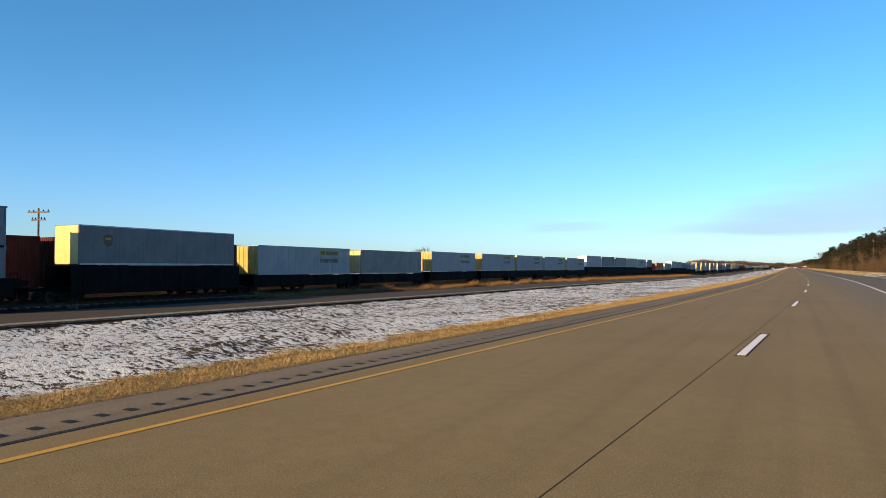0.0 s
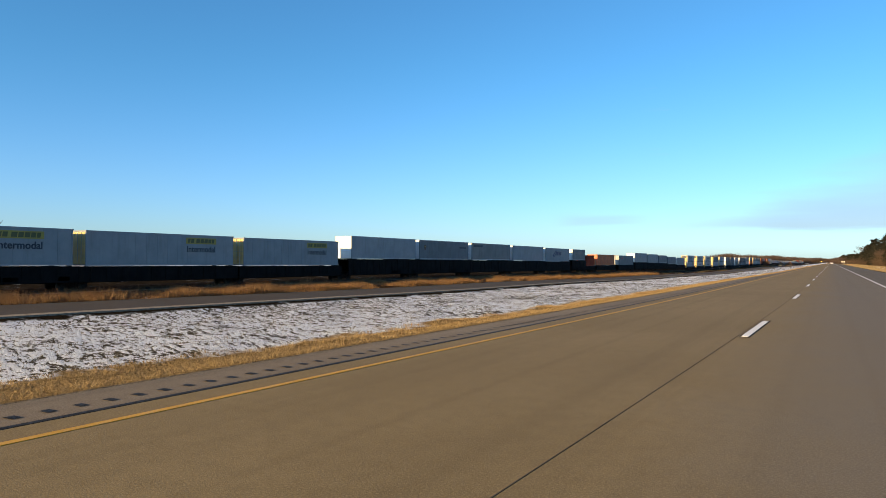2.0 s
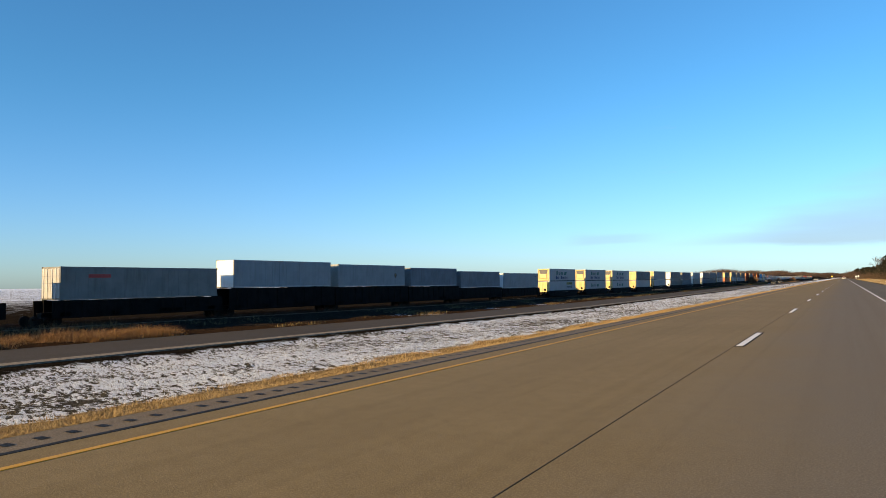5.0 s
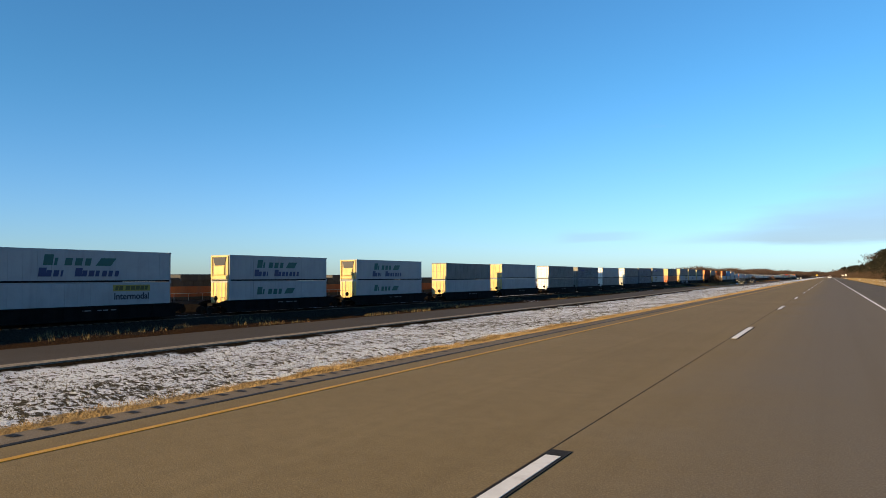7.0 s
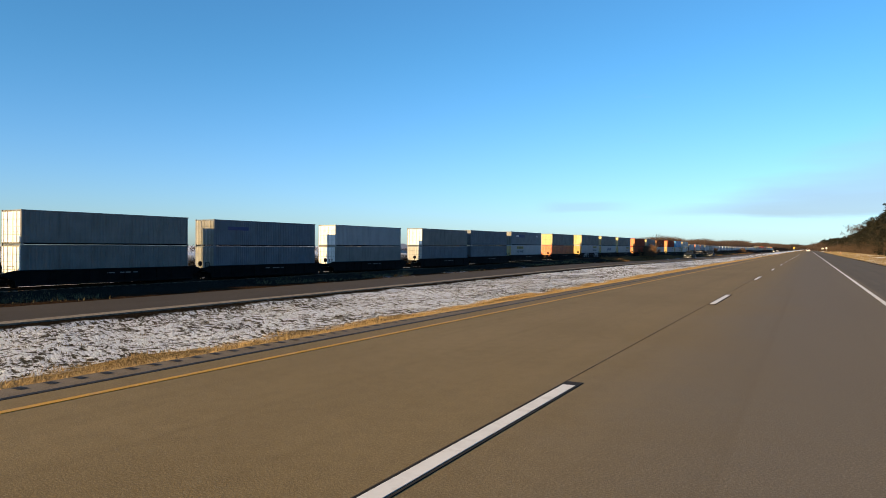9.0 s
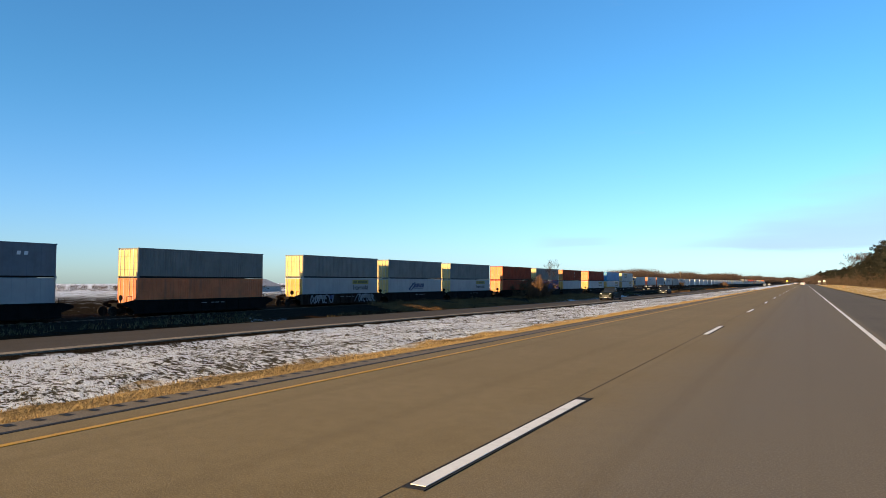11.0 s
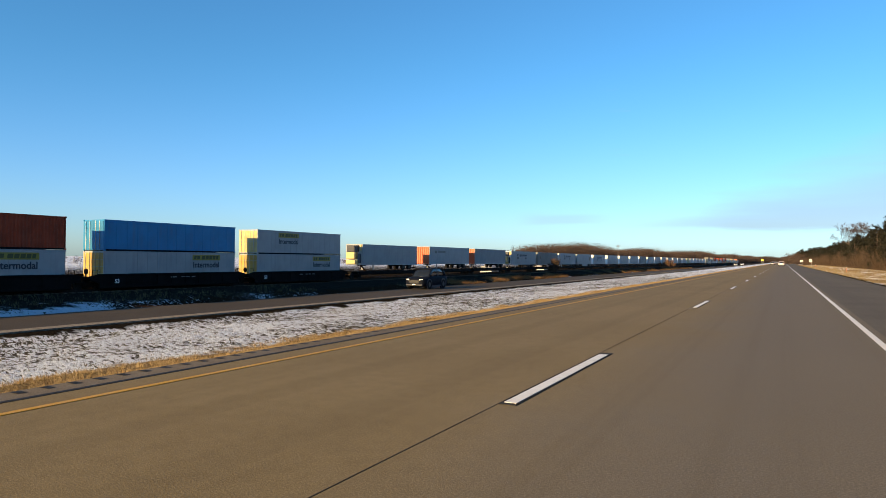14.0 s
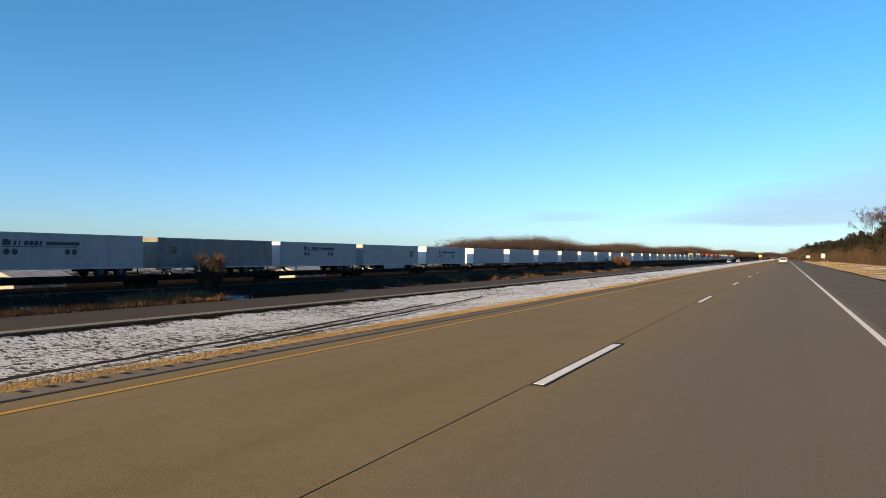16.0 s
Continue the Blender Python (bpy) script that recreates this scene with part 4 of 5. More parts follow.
e = single(100.5, 109.0, 3.10, "box_white_dim", "tall plain white box trailer on a skeleton car", face="paint_white_and_sunlit")
e = single(109.6, 118.3, 3.09, "box_grey_dim", "blue-grey parcel trailer with brown shield logo and deep belly", skirt=(2.3, 6.0, 0.36), face="paint_white_and_sunlit")
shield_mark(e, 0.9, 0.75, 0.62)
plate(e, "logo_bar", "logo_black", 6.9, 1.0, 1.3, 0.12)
e = single(119.0, 127.8, 3.07, "box_grey", "grey box trailer with dark label stripe", face="paint_white_and_sunlit")
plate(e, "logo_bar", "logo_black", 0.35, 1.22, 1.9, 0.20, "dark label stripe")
e = single(128.5, 137.3, 3.03, "box_white_dim", "plain white box trailer on a skeleton car", face="paint_white_and_sunlit")
e = single(138.0, 146.3, 2.96, "box_white_dim", "white box trailer with dark blue streaked logo", face="paint_white_and_sunlit", skirt=(1.7, 5.0, 0.40))
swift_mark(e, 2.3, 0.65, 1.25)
e = single(147.8, 152.8, 2.95, "box_grey", "short grey parcel trailer with brown shield logo", face="paint_white_and_sunlit", H=1.42)
shield_mark(e, 1.2, 0.62, 0.55)
e = single(153.6, 156.9, 2.22, "box_red", "low faded red container in shade", "box", H=1.5)
e = single(158.4, 167.2, 2.38, "box_orange", "orange steel container with faded lettering", "box", H=1.55)
plate(e, "logo_bar", "logo_red", 0.3, 1.1, 0.8, 0.1)
e = single(169.8, 178.5, 2.34, "box_grey", "grey container with white and red front panel", "box", ribs=False, H=1.5, face="box_white")
plate(e, "logo_bar", "logo_red", 1.3, 1.0, 1.1, 0.16)
e = single(179.7, 188.1, 2.86, "box_white_dim", "cream-white box trailer with dark stripe", face="paint_white_and_sunlit")
e = single(188.9, 197.0, 2.75, "box_white_dim", "white box trailer with round logo", H=1.55)
shield_mark(e, 6.8, 0.6, 0.5)
e = single(197.8, 205.2, 2.62, "box_dark", "slate-grey box trailer on a skeleton car", H=1.5)
e = single(205.9, 213.8, 2.40, "box_dark", "slate-grey box trailer on a skeleton car", H=1.5)
e = single(214.7, 223.5, 2.28, "box_white_dim", "plain white box trailer with small blue mark", face="paint_white_and_sunlit", H=1.55)
plate(e, "logo_bar", "logo_blue", 7.8, 1.2, 0.5, 0.08)

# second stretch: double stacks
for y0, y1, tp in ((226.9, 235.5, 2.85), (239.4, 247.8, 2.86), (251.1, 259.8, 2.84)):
    up, lo = double(y0, y1, tp, "box_white", "box_white", ribs=(False, False), faces=("box_sunlit_cream", "box_sunlit_cream"))
    cool_mark(up, 2.1, 0.26, 1.38)
    if y0 < 230:
        intermodal_mark(lo, 8.6, 1.49)
    else:
        cool_mark(lo, 2.1, 0.20, 1.3, 1)

    def unit(bm):
        box(bm, -WID + 0.34, -0.34, -0.10, 0.0, 0.34, 0.84, 0.02)
        box(bm, -WID + 0.16, -0.16, -0.06, 0.0, 0.10, 0.28, 0.02)
        for x in (-WID + 0.10, -0.10):
            box(bm, x - 0.04, x + 0.04, -0.07, 0.0, 0.08, 1.42, 0.01)
        box(bm, -WID + 0.10, -0.10, -0.07, 0.0, 1.36, 1.43, 0.01)
    un = part("cooling_unit", mesh_of("container_cooler", unit, "box_sunlit_cream"), up, None, "pale cooling unit under a dark recess")

    def recess(bm):
        pts = [(-WID + 0.36, 0.88), (-0.36, 0.88), (-0.22, 1.34), (-WID + 0.22, 1.34)]
        a_ = [bm.verts.new((x, -0.045, z)) for x, z in pts]
        b_ = [bm.verts.new((x, -0.002, z)) for x, z in pts]
        bm.faces.new(a_)
        for i in range(4):
            bm.faces.new((a_[i], b_[i], b_[(i + 1) % 4], a_[(i + 1) % 4]))
    part("grille", mesh_of("container_recess", recess, "logo_black"), un)
double(263.9, 272.6, 2.80, "box_grey", "box_white", ribs=(True, False), faces=("box_sunlit_cream", "box_sunlit_cream"))
double(275.3, 284.1, 2.90, "box_white", "box_white", faces=("box_sunlit_cream", "box_sunlit_cream"))
double(288.2, 296.8, 2.86, "box_grey", "box_grey", ribs=(True, True), faces=("paint_white_and_sunlit", "paint_white_and_sunlit"))
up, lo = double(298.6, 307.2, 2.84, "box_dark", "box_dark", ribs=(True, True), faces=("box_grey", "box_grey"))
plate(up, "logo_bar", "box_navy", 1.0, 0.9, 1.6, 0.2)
double(309.4, 317.8, 2.88, "box_white", "box_grey", faces=("paint_white_and_sunlit", "paint_white_and_sunlit"))
double(321.2, 329.6, 2.95, "box_grey", "box_dark", ribs=(True, True), faces=("paint_white_and_sunlit", "box_white"))
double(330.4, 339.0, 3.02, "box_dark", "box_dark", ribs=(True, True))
up, lo = double(340.3, 349.4, 3.12, "box_dark", "box_white", ribs=(False, False), faces=("box_grey", "box_sunlit_cream"))
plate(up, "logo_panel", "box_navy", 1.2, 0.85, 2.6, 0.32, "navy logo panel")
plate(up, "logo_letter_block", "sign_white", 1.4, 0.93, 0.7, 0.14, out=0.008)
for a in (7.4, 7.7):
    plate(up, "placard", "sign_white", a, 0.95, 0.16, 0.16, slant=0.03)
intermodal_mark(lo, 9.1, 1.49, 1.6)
double(353.5, 362.1, 3.14, "box_grey", "box_orange", ribs=(True, True), faces=("box_sunlit_cream", None))
up, lo = double(365.8, 374.4, 3.23, "box_grey", "box_white", faces=("box_sunlit_cream", "box_yellow"), steel="rust_steel")
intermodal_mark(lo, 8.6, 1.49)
up, lo = double(376.0, 384.6, 3.22, "box_grey", "box_white", faces=("box_sunlit_cream", "box_sunlit_cream"))
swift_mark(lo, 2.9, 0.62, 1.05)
up, lo = double(386.4, 395.0, 3.19, "box_grey", "box_white", faces=("box_sunlit_cream", "box_sunlit_cream"))
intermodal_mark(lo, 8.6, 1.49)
double(398.5, 407.0, 3.17, "box_red", "box_red", ribs=(True, True), faces=("box_sunlit_gold", "box_sunlit_gold"))
up, lo = double(408.8, 417.1, 3.15, "box_grey", "box_navy", ribs=(True, True), faces=("box_sunlit_cream", "box_white"))
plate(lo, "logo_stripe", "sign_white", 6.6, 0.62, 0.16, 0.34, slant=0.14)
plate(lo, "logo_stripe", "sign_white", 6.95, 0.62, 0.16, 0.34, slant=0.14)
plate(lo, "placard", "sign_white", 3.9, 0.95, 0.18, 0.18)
up, lo = double(419.0, 427.4, 3.13, "box_red", "box_white", ribs=(True, False), faces=("box_sunlit_gold", "box_yellow"))
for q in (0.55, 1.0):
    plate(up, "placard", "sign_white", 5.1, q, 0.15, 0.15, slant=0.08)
up, lo = double(431.4, 440.0, 3.13, "box_red", "box_white", True, ribs=(True, False), faces=("box_sunlit_gold", "box_yellow"))
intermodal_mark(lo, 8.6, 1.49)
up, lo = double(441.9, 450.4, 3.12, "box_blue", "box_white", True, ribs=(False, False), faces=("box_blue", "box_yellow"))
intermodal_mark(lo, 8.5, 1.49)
up, lo = double(452.3, 460.9, 3.09, "box_white", "box_white", True, ribs=(False, False), faces=("box_sunlit_cream", "box_yellow"))
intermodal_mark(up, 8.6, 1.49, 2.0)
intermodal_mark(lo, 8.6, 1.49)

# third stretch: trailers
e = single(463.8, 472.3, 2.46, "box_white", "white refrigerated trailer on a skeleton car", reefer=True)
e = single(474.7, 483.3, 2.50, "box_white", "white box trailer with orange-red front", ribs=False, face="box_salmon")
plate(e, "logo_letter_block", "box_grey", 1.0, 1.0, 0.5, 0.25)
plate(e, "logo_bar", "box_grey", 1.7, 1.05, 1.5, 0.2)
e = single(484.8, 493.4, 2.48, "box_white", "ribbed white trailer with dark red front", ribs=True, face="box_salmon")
e = single(495.3, 504.0, 2.38, "box_white", "white refrigerated trailer with dark lettering", reefer=True, face="paint_white_and_sunlit")
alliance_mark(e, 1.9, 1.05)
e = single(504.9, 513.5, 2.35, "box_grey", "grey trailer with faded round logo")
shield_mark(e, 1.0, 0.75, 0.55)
e = single(514.3, 522.8, 2.34, "box_white", "white trailer with dark lettering", face="paint_white_and_sunlit")
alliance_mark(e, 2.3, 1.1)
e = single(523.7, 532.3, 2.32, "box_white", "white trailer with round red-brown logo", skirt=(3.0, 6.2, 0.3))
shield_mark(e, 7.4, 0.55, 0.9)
e = single(533.9, 542.0, 2.32, "box_white", "white trailer with dark lettering", face="paint_white_and_sunlit")
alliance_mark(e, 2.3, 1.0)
rnd = random.Random(5)
y = 544.1
far_kinds = ["box_white"] * 6 + ["box_sunlit_cream", "box_grey"]
while y < 940:
    L = 8.3
    if y > 700 and rnd.random() < 0.4:
        double(y, y + L, 3.0, rnd.choice(("box_grey", "box_red", "box_white", "box_sunlit_cream", "box_orange")), rnd.choice(("box_white", "box_orange", "box_sunlit_cream")))
        y += L + 2.2
    else:
        c = rnd.choice(far_kinds)
        single(y, y + L, 2.30, c, "white or pale grey box trailer far down the train", face="paint_white_and_sunlit")
        y += L + 1.9

# painted tags on one well car
for a, w, h_, sl, mt in ((0.9, 0.9, 0.3, 0.3, 'box_grey'), (1.9, 0.5, 0.26, -0.2, 'box_grey'), (2.6, 0.4, 0.3, 0.2, 'box_navy'), (6.2, 0.7, 0.3, 0.25, 'box_grey'), (7.0, 0.9, 0.28, -0.2, 'box_grey')):
    tagcar = [o for o in scene.objects if o.name.startswith('well_car') and abs(o.location.y - 365.8) < 0.1][0]
    plate(tagcar, 'painted_tag', mt, a, 0.38, w, h_, 'spray-painted tag', out=0.088, slant=sl)


# string of dark cars and engines on the second track
def boxcar(y0, L, H, colour, label):
    e = thing("boxcar", place(y0, rail_z(y0)) @ pose(-2.75, 0, 0), label, "rail car", "cars on the second track")
    part("body", mesh_of(f"boxcar_body|{L},{H}", container_body(L, H, True), colour), e, pose(0, 0, 0.5))
    part("underframe", mesh_of(f"underframe|{L}", lambda bm: box(bm, -WID + 0.2, -0.2, -0.3, L + 0.3, 0.36, 0.5), "dark_steel_shaded"), e)
    bogie(e, 1.0)
    bogie(e, L - 1.0)


for y0 in (-6.0, 3.2, 12.4, 21.6, 30.8):
    boxcar(y0, 8.6, 2.2, "box_maroon", "low dark red boxcar standing on the second track")
boxcar(146.0, 8.6, 1.6, "box_maroon", "low dark red boxcar standing on the second track")


def engine(y0, label, turned=False, cab="loco_orange", nose="loco_orange", L=11.5):
    e = thing("locomotive", place(y0, rail_z(y0)) @ (pose(-2.75 - WID, L, 0, 0, 0, 180) if turned else pose(-2.75, 0, 0)), label, "locomotive", "engines on the second track")
    part("hood", mesh_of(f"engine_hood|{L}", lambda bm: [box(bm, -WID + 0.18, -0.18, 1.2, L - 2.6, 0.72, 2.05, 0.04), box(bm, -WID + 0.1, -0.1, 2.0, 4.2, 1.85, 2.25, 0.03)], "loco_black"), e)
    part("nose", mesh_of(f"engine_nose|{L}", lambda bm: box(bm, -WID + 0.24, -0.24, L - 1.6, L - 0.55, 0.72, 1.55, 0.05), nose), e)
    part("stripe", mesh_of(f"engine_stripe|{L}", lambda bm: box(bm, -WID + 0.165, -0.165, 1.25, L - 2.6, 0.95, 1.55, 0.01), "loco_orange"), e)
    c_ = part("cab", mesh_of(f"engine_cab|{L}", lambda bm: box(bm, -WID + 0.06, -0.06, L - 2.6, L - 1.5, 0.72, 2.2, 0.06), cab), e)
    part("cab_roof", mesh_of(f"engine_cab_roof|{L}", lambda bm: box(bm, -WID + 0.03, -0.03, L - 2.65, L - 1.42, 2.19, 2.28, 0.03), "loco_black"), c_)
    for x in (-0.45, -WID + 0.45):
        part("windshield", mesh_of("engine_windshield", lambda bm: box(bm, -0.24, 0.24, -0.02, 0.012, 0, 0.36, 0.01), "car_glass"), c_, pose(x, L - 1.5, 1.66))
    for x in (-0.06, -WID + 0.06):
        part("side_window", mesh_of("engine_side_window", lambda bm: box(bm, -0.012, 0.012, -0.3, 0.3, 0, 0.34, 0.005), "car_glass"), c_, pose(x, L - 2.05, 1.66))
    part("exhaust_stack", mesh_of("engine_stack", lambda bm: box(bm, -0.2, 0.2, -0.12, 0.12, 0, 0.14, 0.02), "loco_black"), e, pose(-WID / 2, 5.2, 2.03))
    for i in range(9):
        part("hood_door", mesh_of("engine_hood_door", lambda bm: box(bm, -0.008, 0.012, 0, 0.62, 0, 0.36, 0.004), "loco_black"), e, pose(-0.165, 1.5 + i * 0.72, 1.58))
    part("frame", mesh_of(f"engine_frame|{L}", lambda bm: [box(bm, -WID, 0, 0.2, L - 0.2, 0.52, 0.72, 0.02), box(bm, -WID + 0.1, -0.1, 4.4, 7.0, 0.2, 0.52, 0.05)], "loco_black"), e)
    part("handrail", mesh_of(f"engine_rail|{L}", lambda bm: [bar(bm, (-0.03, 0.4, 1.15), (-0.03, L - 2.7, 1.15), 0.015)] + [bar(bm, (-0.03, 0.5 + i, 0.72), (-0.03, 0.5 + i, 1.15), 0.012) for i in range(9)], "galvanised"), e)
    bogie(e, 1.8)
    bogie(e, L - 2.2)


for y0, length in ((222.9, 13.3), (236.4, 13.3), (249.9, 11.5)):
    engine(y0, "black and orange diesel locomotive standing on the second track", L=length)
engine(261.3, "black diesel locomotive with a pale nose, coupled behind others", True, "loco_black", "box_sunlit_cream", 14.8)

# ---- grasses ----
def blades(name, count, y_range, off_range, height, material, label, seed, lean=0.5, width=0.012, per=4, dens=None, tuft=0.0):
    """Tufts of narrow blades, thinning with distance along the road."""
    r = np.random.default_rng(seed)
    vs, fs = [], []
    for _ in range(count):
        y = y_range[0] + (y_range[1] - y_range[0]) * r.random()
        f = off_range(y)
        o = f[0] + (f[1] - f[0]) * r.random()
        x = road_x(y) + o
        if dens and noise.noise(Vector((x * 0.35, y * 0.22, 7.0))) < dens:
            continue
        z = ground_z(x, y) - 0.02
        rise = 1 + tuft * noise.noise(Vector((x * 1.3, y * 0.6, 2.0)))
        for _k in range(per):
            a = r.random() * math.tau
            h = height * rise * (0.45 + 0.75 * r.random())
            dx, dy = math.cos(a), math.sin(a)
            px, py = x + (r.random() - 0.5) * 0.16, y + (r.random() - 0.5) * 0.16
            w = width * (0.7 + 0.8 * r.random())
            ln = lean * h * (0.3 + r.random())
            q = len(vs)
            vs += [(px - dy * w, py + dx * w, z), (px + dy * w, py - dx * w, z), (px + dx * ln, py + dy * ln, z + h)]
            fs.append((q, q + 1, q + 2))
    return tagged(new(name, raw_mesh(name, vs, fs, material)), label, "grass", kind="stuff")


blades("verge_grass", 150000, (2, 600), lambda y: (verge(y)[0] + 0.12, verge(y)[2] - 0.04), 0.065, "straw", "straw-coloured dry grass along the paved shoulder", 1, lean=1.3, width=0.0045, per=5)
blades("verge_grass", 5000, (600, 1000), lambda y: (verge(y)[0] + 0.28, verge(y)[2]), 0.10, "straw", "straw-coloured dry grass along the paved shoulder", 2, width=0.03)
blades("median_stubble", 60000, (5, 560), lambda y: (far_road_near(y) + 0.9, verge(y)[0] + 0.2), 0.05, "stubble", "dark grass stubble poking through snow", 3, lean=1.3, width=0.007, per=5)
def beside_track(y):
    return track_x(y) - road_x(y) + 0.8, far_road_near(y) - FAR_W - 0.4


def road_side(y):
    far = far_road_near(y) - FAR_W
    return far - 2.1, far - 0.25


RAIL_GRASS = "tall brown dry grass beside the tracks"
blades("rail_side_grass", 2500, (0, 34), beside_track, 0.20, "stubble", RAIL_GRASS, 13, width=0.010, dens=0.15)
blades("rail_side_grass", 30000, (30, 172), beside_track, 0.30, "dry_brown", RAIL_GRASS, 14, tuft=1.1, lean=0.9, width=0.006, per=6, dens=-0.35)
blades("rail_side_grass", 24000, (34, 172), road_side, 0.34, "dry_brown", RAIL_GRASS, 18, tuft=1.1, lean=0.9, width=0.006, per=6, dens=-0.15)
blades("rail_side_grass", 9000, (172, 384), beside_track, 0.20, "stubble", RAIL_GRASS, 15, width=0.012, dens=0.12)
blades("rail_side_grass", 1500, (172, 384), road_side, 0.22, "dry_brown", RAIL_GRASS, 19, tuft=1.1, lean=0.9, width=0.006, per=6, dens=0.22)
blades("rail_side_grass", 13000, (372, 430), beside_track, 0.28, "dry_brown", RAIL_GRASS, 16, tuft=1.1, lean=0.9, width=0.006, per=6, dens=-0.25)
blades("rail_side_grass", 5000, (372, 405), road_side, 0.28, "dry_brown", RAIL_GRASS, 20, tuft=1.1, lean=0.9, width=0.006, per=6, dens=-0.1)
blades("rail_side_grass", 8000, (430, 640), beside_track, 0.20, "stubble", RAIL_GRASS, 4, width=0.013, dens=0.15)
blades("rail_side_grass", 6000, (470, 506), road_side, 0.27, "dry_brown", RAIL_GRASS, 17, tuft=1.1, lean=0.9, width=0.006, per=6, dens=-0.1)
blades("rail_side_grass", 5000, (540, 640), road_side, 0.27, "dry_brown", RAIL_GRASS, 21, tuft=1.1, lean=0.9, width=0.006, per=6, dens=-0.1)
blades("right_grass", 50000, (170, 800), lambda y: (8.1, 19.0), 0.15, "tan_grass", "straw-coloured dry grass beside the right shoulder", 6, width=0.012, dens=-0.2)
blades("undergrowth", 26000, (160, 900), lambda y: (18.8 - 6 * smooth(760, 900, y), 25.0), 3.0, "brush", "dark brushy undergrowth at the edge of the wood", 8, width=0.03, lean=0.7, per=4, tuft=1.2)

# wheel ruts across the snowy verge
def rut(y0, y1, o0, o1, w=0.10):
    vs, fs = [], []
    for i in range(97):
        s = i / 96
        y, o = y0 + (y1 - y0) * s, o0 + (o1 - o0) * s
        x = road_x(y) + o
        z = max(ground_z(x + a, y + b_) for a in (-0.1, 0.1) for b_ in (-0.2, 0.2)) + 0.055
        vs += [(x - w, y, z), (x + w, y, z)]
        if i:
            q = 2 * i
            fs.append((q - 2, q - 1, q + 1, q))
    return tagged(new("wheel_rut", raw_mesh("wheel_rut", vs, fs, "mud")), "muddy wheel rut across the snowy verge", "rut", "ruts in the verge", kind="structure")


rut(485.5, 506.0, -6.7, -10.9, 0.11)
rut(489.5, 512.0, -6.6, -11.2, 0.11)

# ---- trees ----
def branch_tree(seed, h, spread, trunk_r, levels=4, thin=0.62):
    """A bare tree: lists of limbs for trunk and twigs."""
    r = random.Random(seed)
    trunk, twigs = [], []

    def grow(p, d, length, rad, lev):
        k = 3 if lev < 2 else 2
        q = p
        for _ in range(k):
            d = (d + Vector((r.uniform(-0.16, 0.16), r.uniform(-0.16, 0.16), r.uniform(-0.02, 0.12)))).normalized()
            nx = q + d * (length / k)
            (trunk if lev < 2 else twigs).append((q, nx, rad, rad * 0.82))
            rad *= 0.82
            q = nx
        if lev >= levels:
            return
        for _ in range(r.choice((3, 4)) if lev < 3 else 3):
            a = r.uniform(0, math.tau)
            out = Vector((math.cos(a), math.sin(a), 0)) * spread + Vector((0, 0, r.uniform(0.35, 0.9)))
            grow(q if r.random() < 0.6 else p.lerp(q, r.uniform(0.55, 0.95)), (d * 0.6 + out).normalized(), length * r.uniform(0.55, 0.8), max(rad * thin, 0.012), lev + 1)
    grow(Vector((0, 0, -0.1)), Vector((0, 0, 1)), h * 0.34, trunk_r, 0)
    return trunk, twigs


def bare_tree(key, seed, h, spread, r0, label, m, bark="bark", levels=4, category="tree", group="trees", sides=4):
    tr, tw = branch_tree(seed, h, spread, r0, levels)
    e = thing("bush" if category == "bush" else "bare_tree", m, label, category, group)
    part("trunk", mesh_of(f"trunk|{key}", lambda bm: [bar(bm, a, b, c, d, 6) for a, b, c, d in tr], bark), e)
    part("crown", mesh_of(f"crown|{key}", lambda bm: [bar(bm, a, b, c, d, 3) for a, b, c, d in tw], "twig"), e)
    return e


def pine_mesh(seed, h, w):
    r = random.Random(seed)
    clumps = []
    nl = int(h * 2.2)
    for i in range(nl):
        s = (i + 0.5) / nl
        z = h * (0.07 + 0.93 * s)
        rad = w * (max(0.0, 1 - s ** 2.4)) ** 0.6 * (0.55 + 0.45 * min(1, s * 4)) * r.uniform(0.7, 1.15) + 0.12
        for _ in range(int(5 + rad * 4)):
            a = r.uniform(0, math.tau)
            d = rad * r.uniform(0.35, 1.0)
            clumps.append((d * math.cos(a), d * math.sin(a), z + r.uniform(-0.35, 0.35) - d * 0.12, r.uniform(0.35, 0.75)))

    def crown(bm):
        for x, y, z, s in clumps:
            for _ in range(15):
                c = Vector((x, y, z)) + Vector((r.gauss(0, 1), r.gauss(0, 1), r.gauss(0, 0.55))) * s * 0.5
                u_ = Vector((r.gauss(0, 1), r.gauss(0, 1), r.gauss(0, 0.7))).normalized() * s * 0.40
                v_ = Vector((r.gauss(0, 1), r.gauss(0, 1), r.gauss(0, 1))).normalized() * s * 0.17
                bm.faces.new([bm.verts.new(p) for p in (c - u_, c + v_, c + u_, c - v_)])

    def trunk(bm):
        bar(bm, (0, 0, -0.2), (0, 0, h * 0.95), w * 0.07, 0.03, 7)
        for x, y, z, s in clumps[::3]:
            bar(bm, (0, 0, z - 0.2), (x, y, z), 0.04, 0.015, 3)
    return trunk, crown


PINES = {}


def pine(v, m, label, group="trees"):
    if v not in PINES:
        h, w = ((9.0, 2.2), (11.5, 2.6), (7.5, 2.4), (12.5, 2.2))[v]
        PINES[v] = pine_mesh(40 + v, h, w)
    e = thing("pine_tree", m, label, "tree", group)
    part("trunk", mesh_of(f"pine_trunk|{v}", PINES[v][0], "bark_light"), e)
    part("crown", mesh_of(f"pine_crown|{v}", PINES[v][1], "needles"), e)
    return e


# wood on the right side of the road: leafless brush in front, a canopy of pines behind
rnd = random.Random(11)
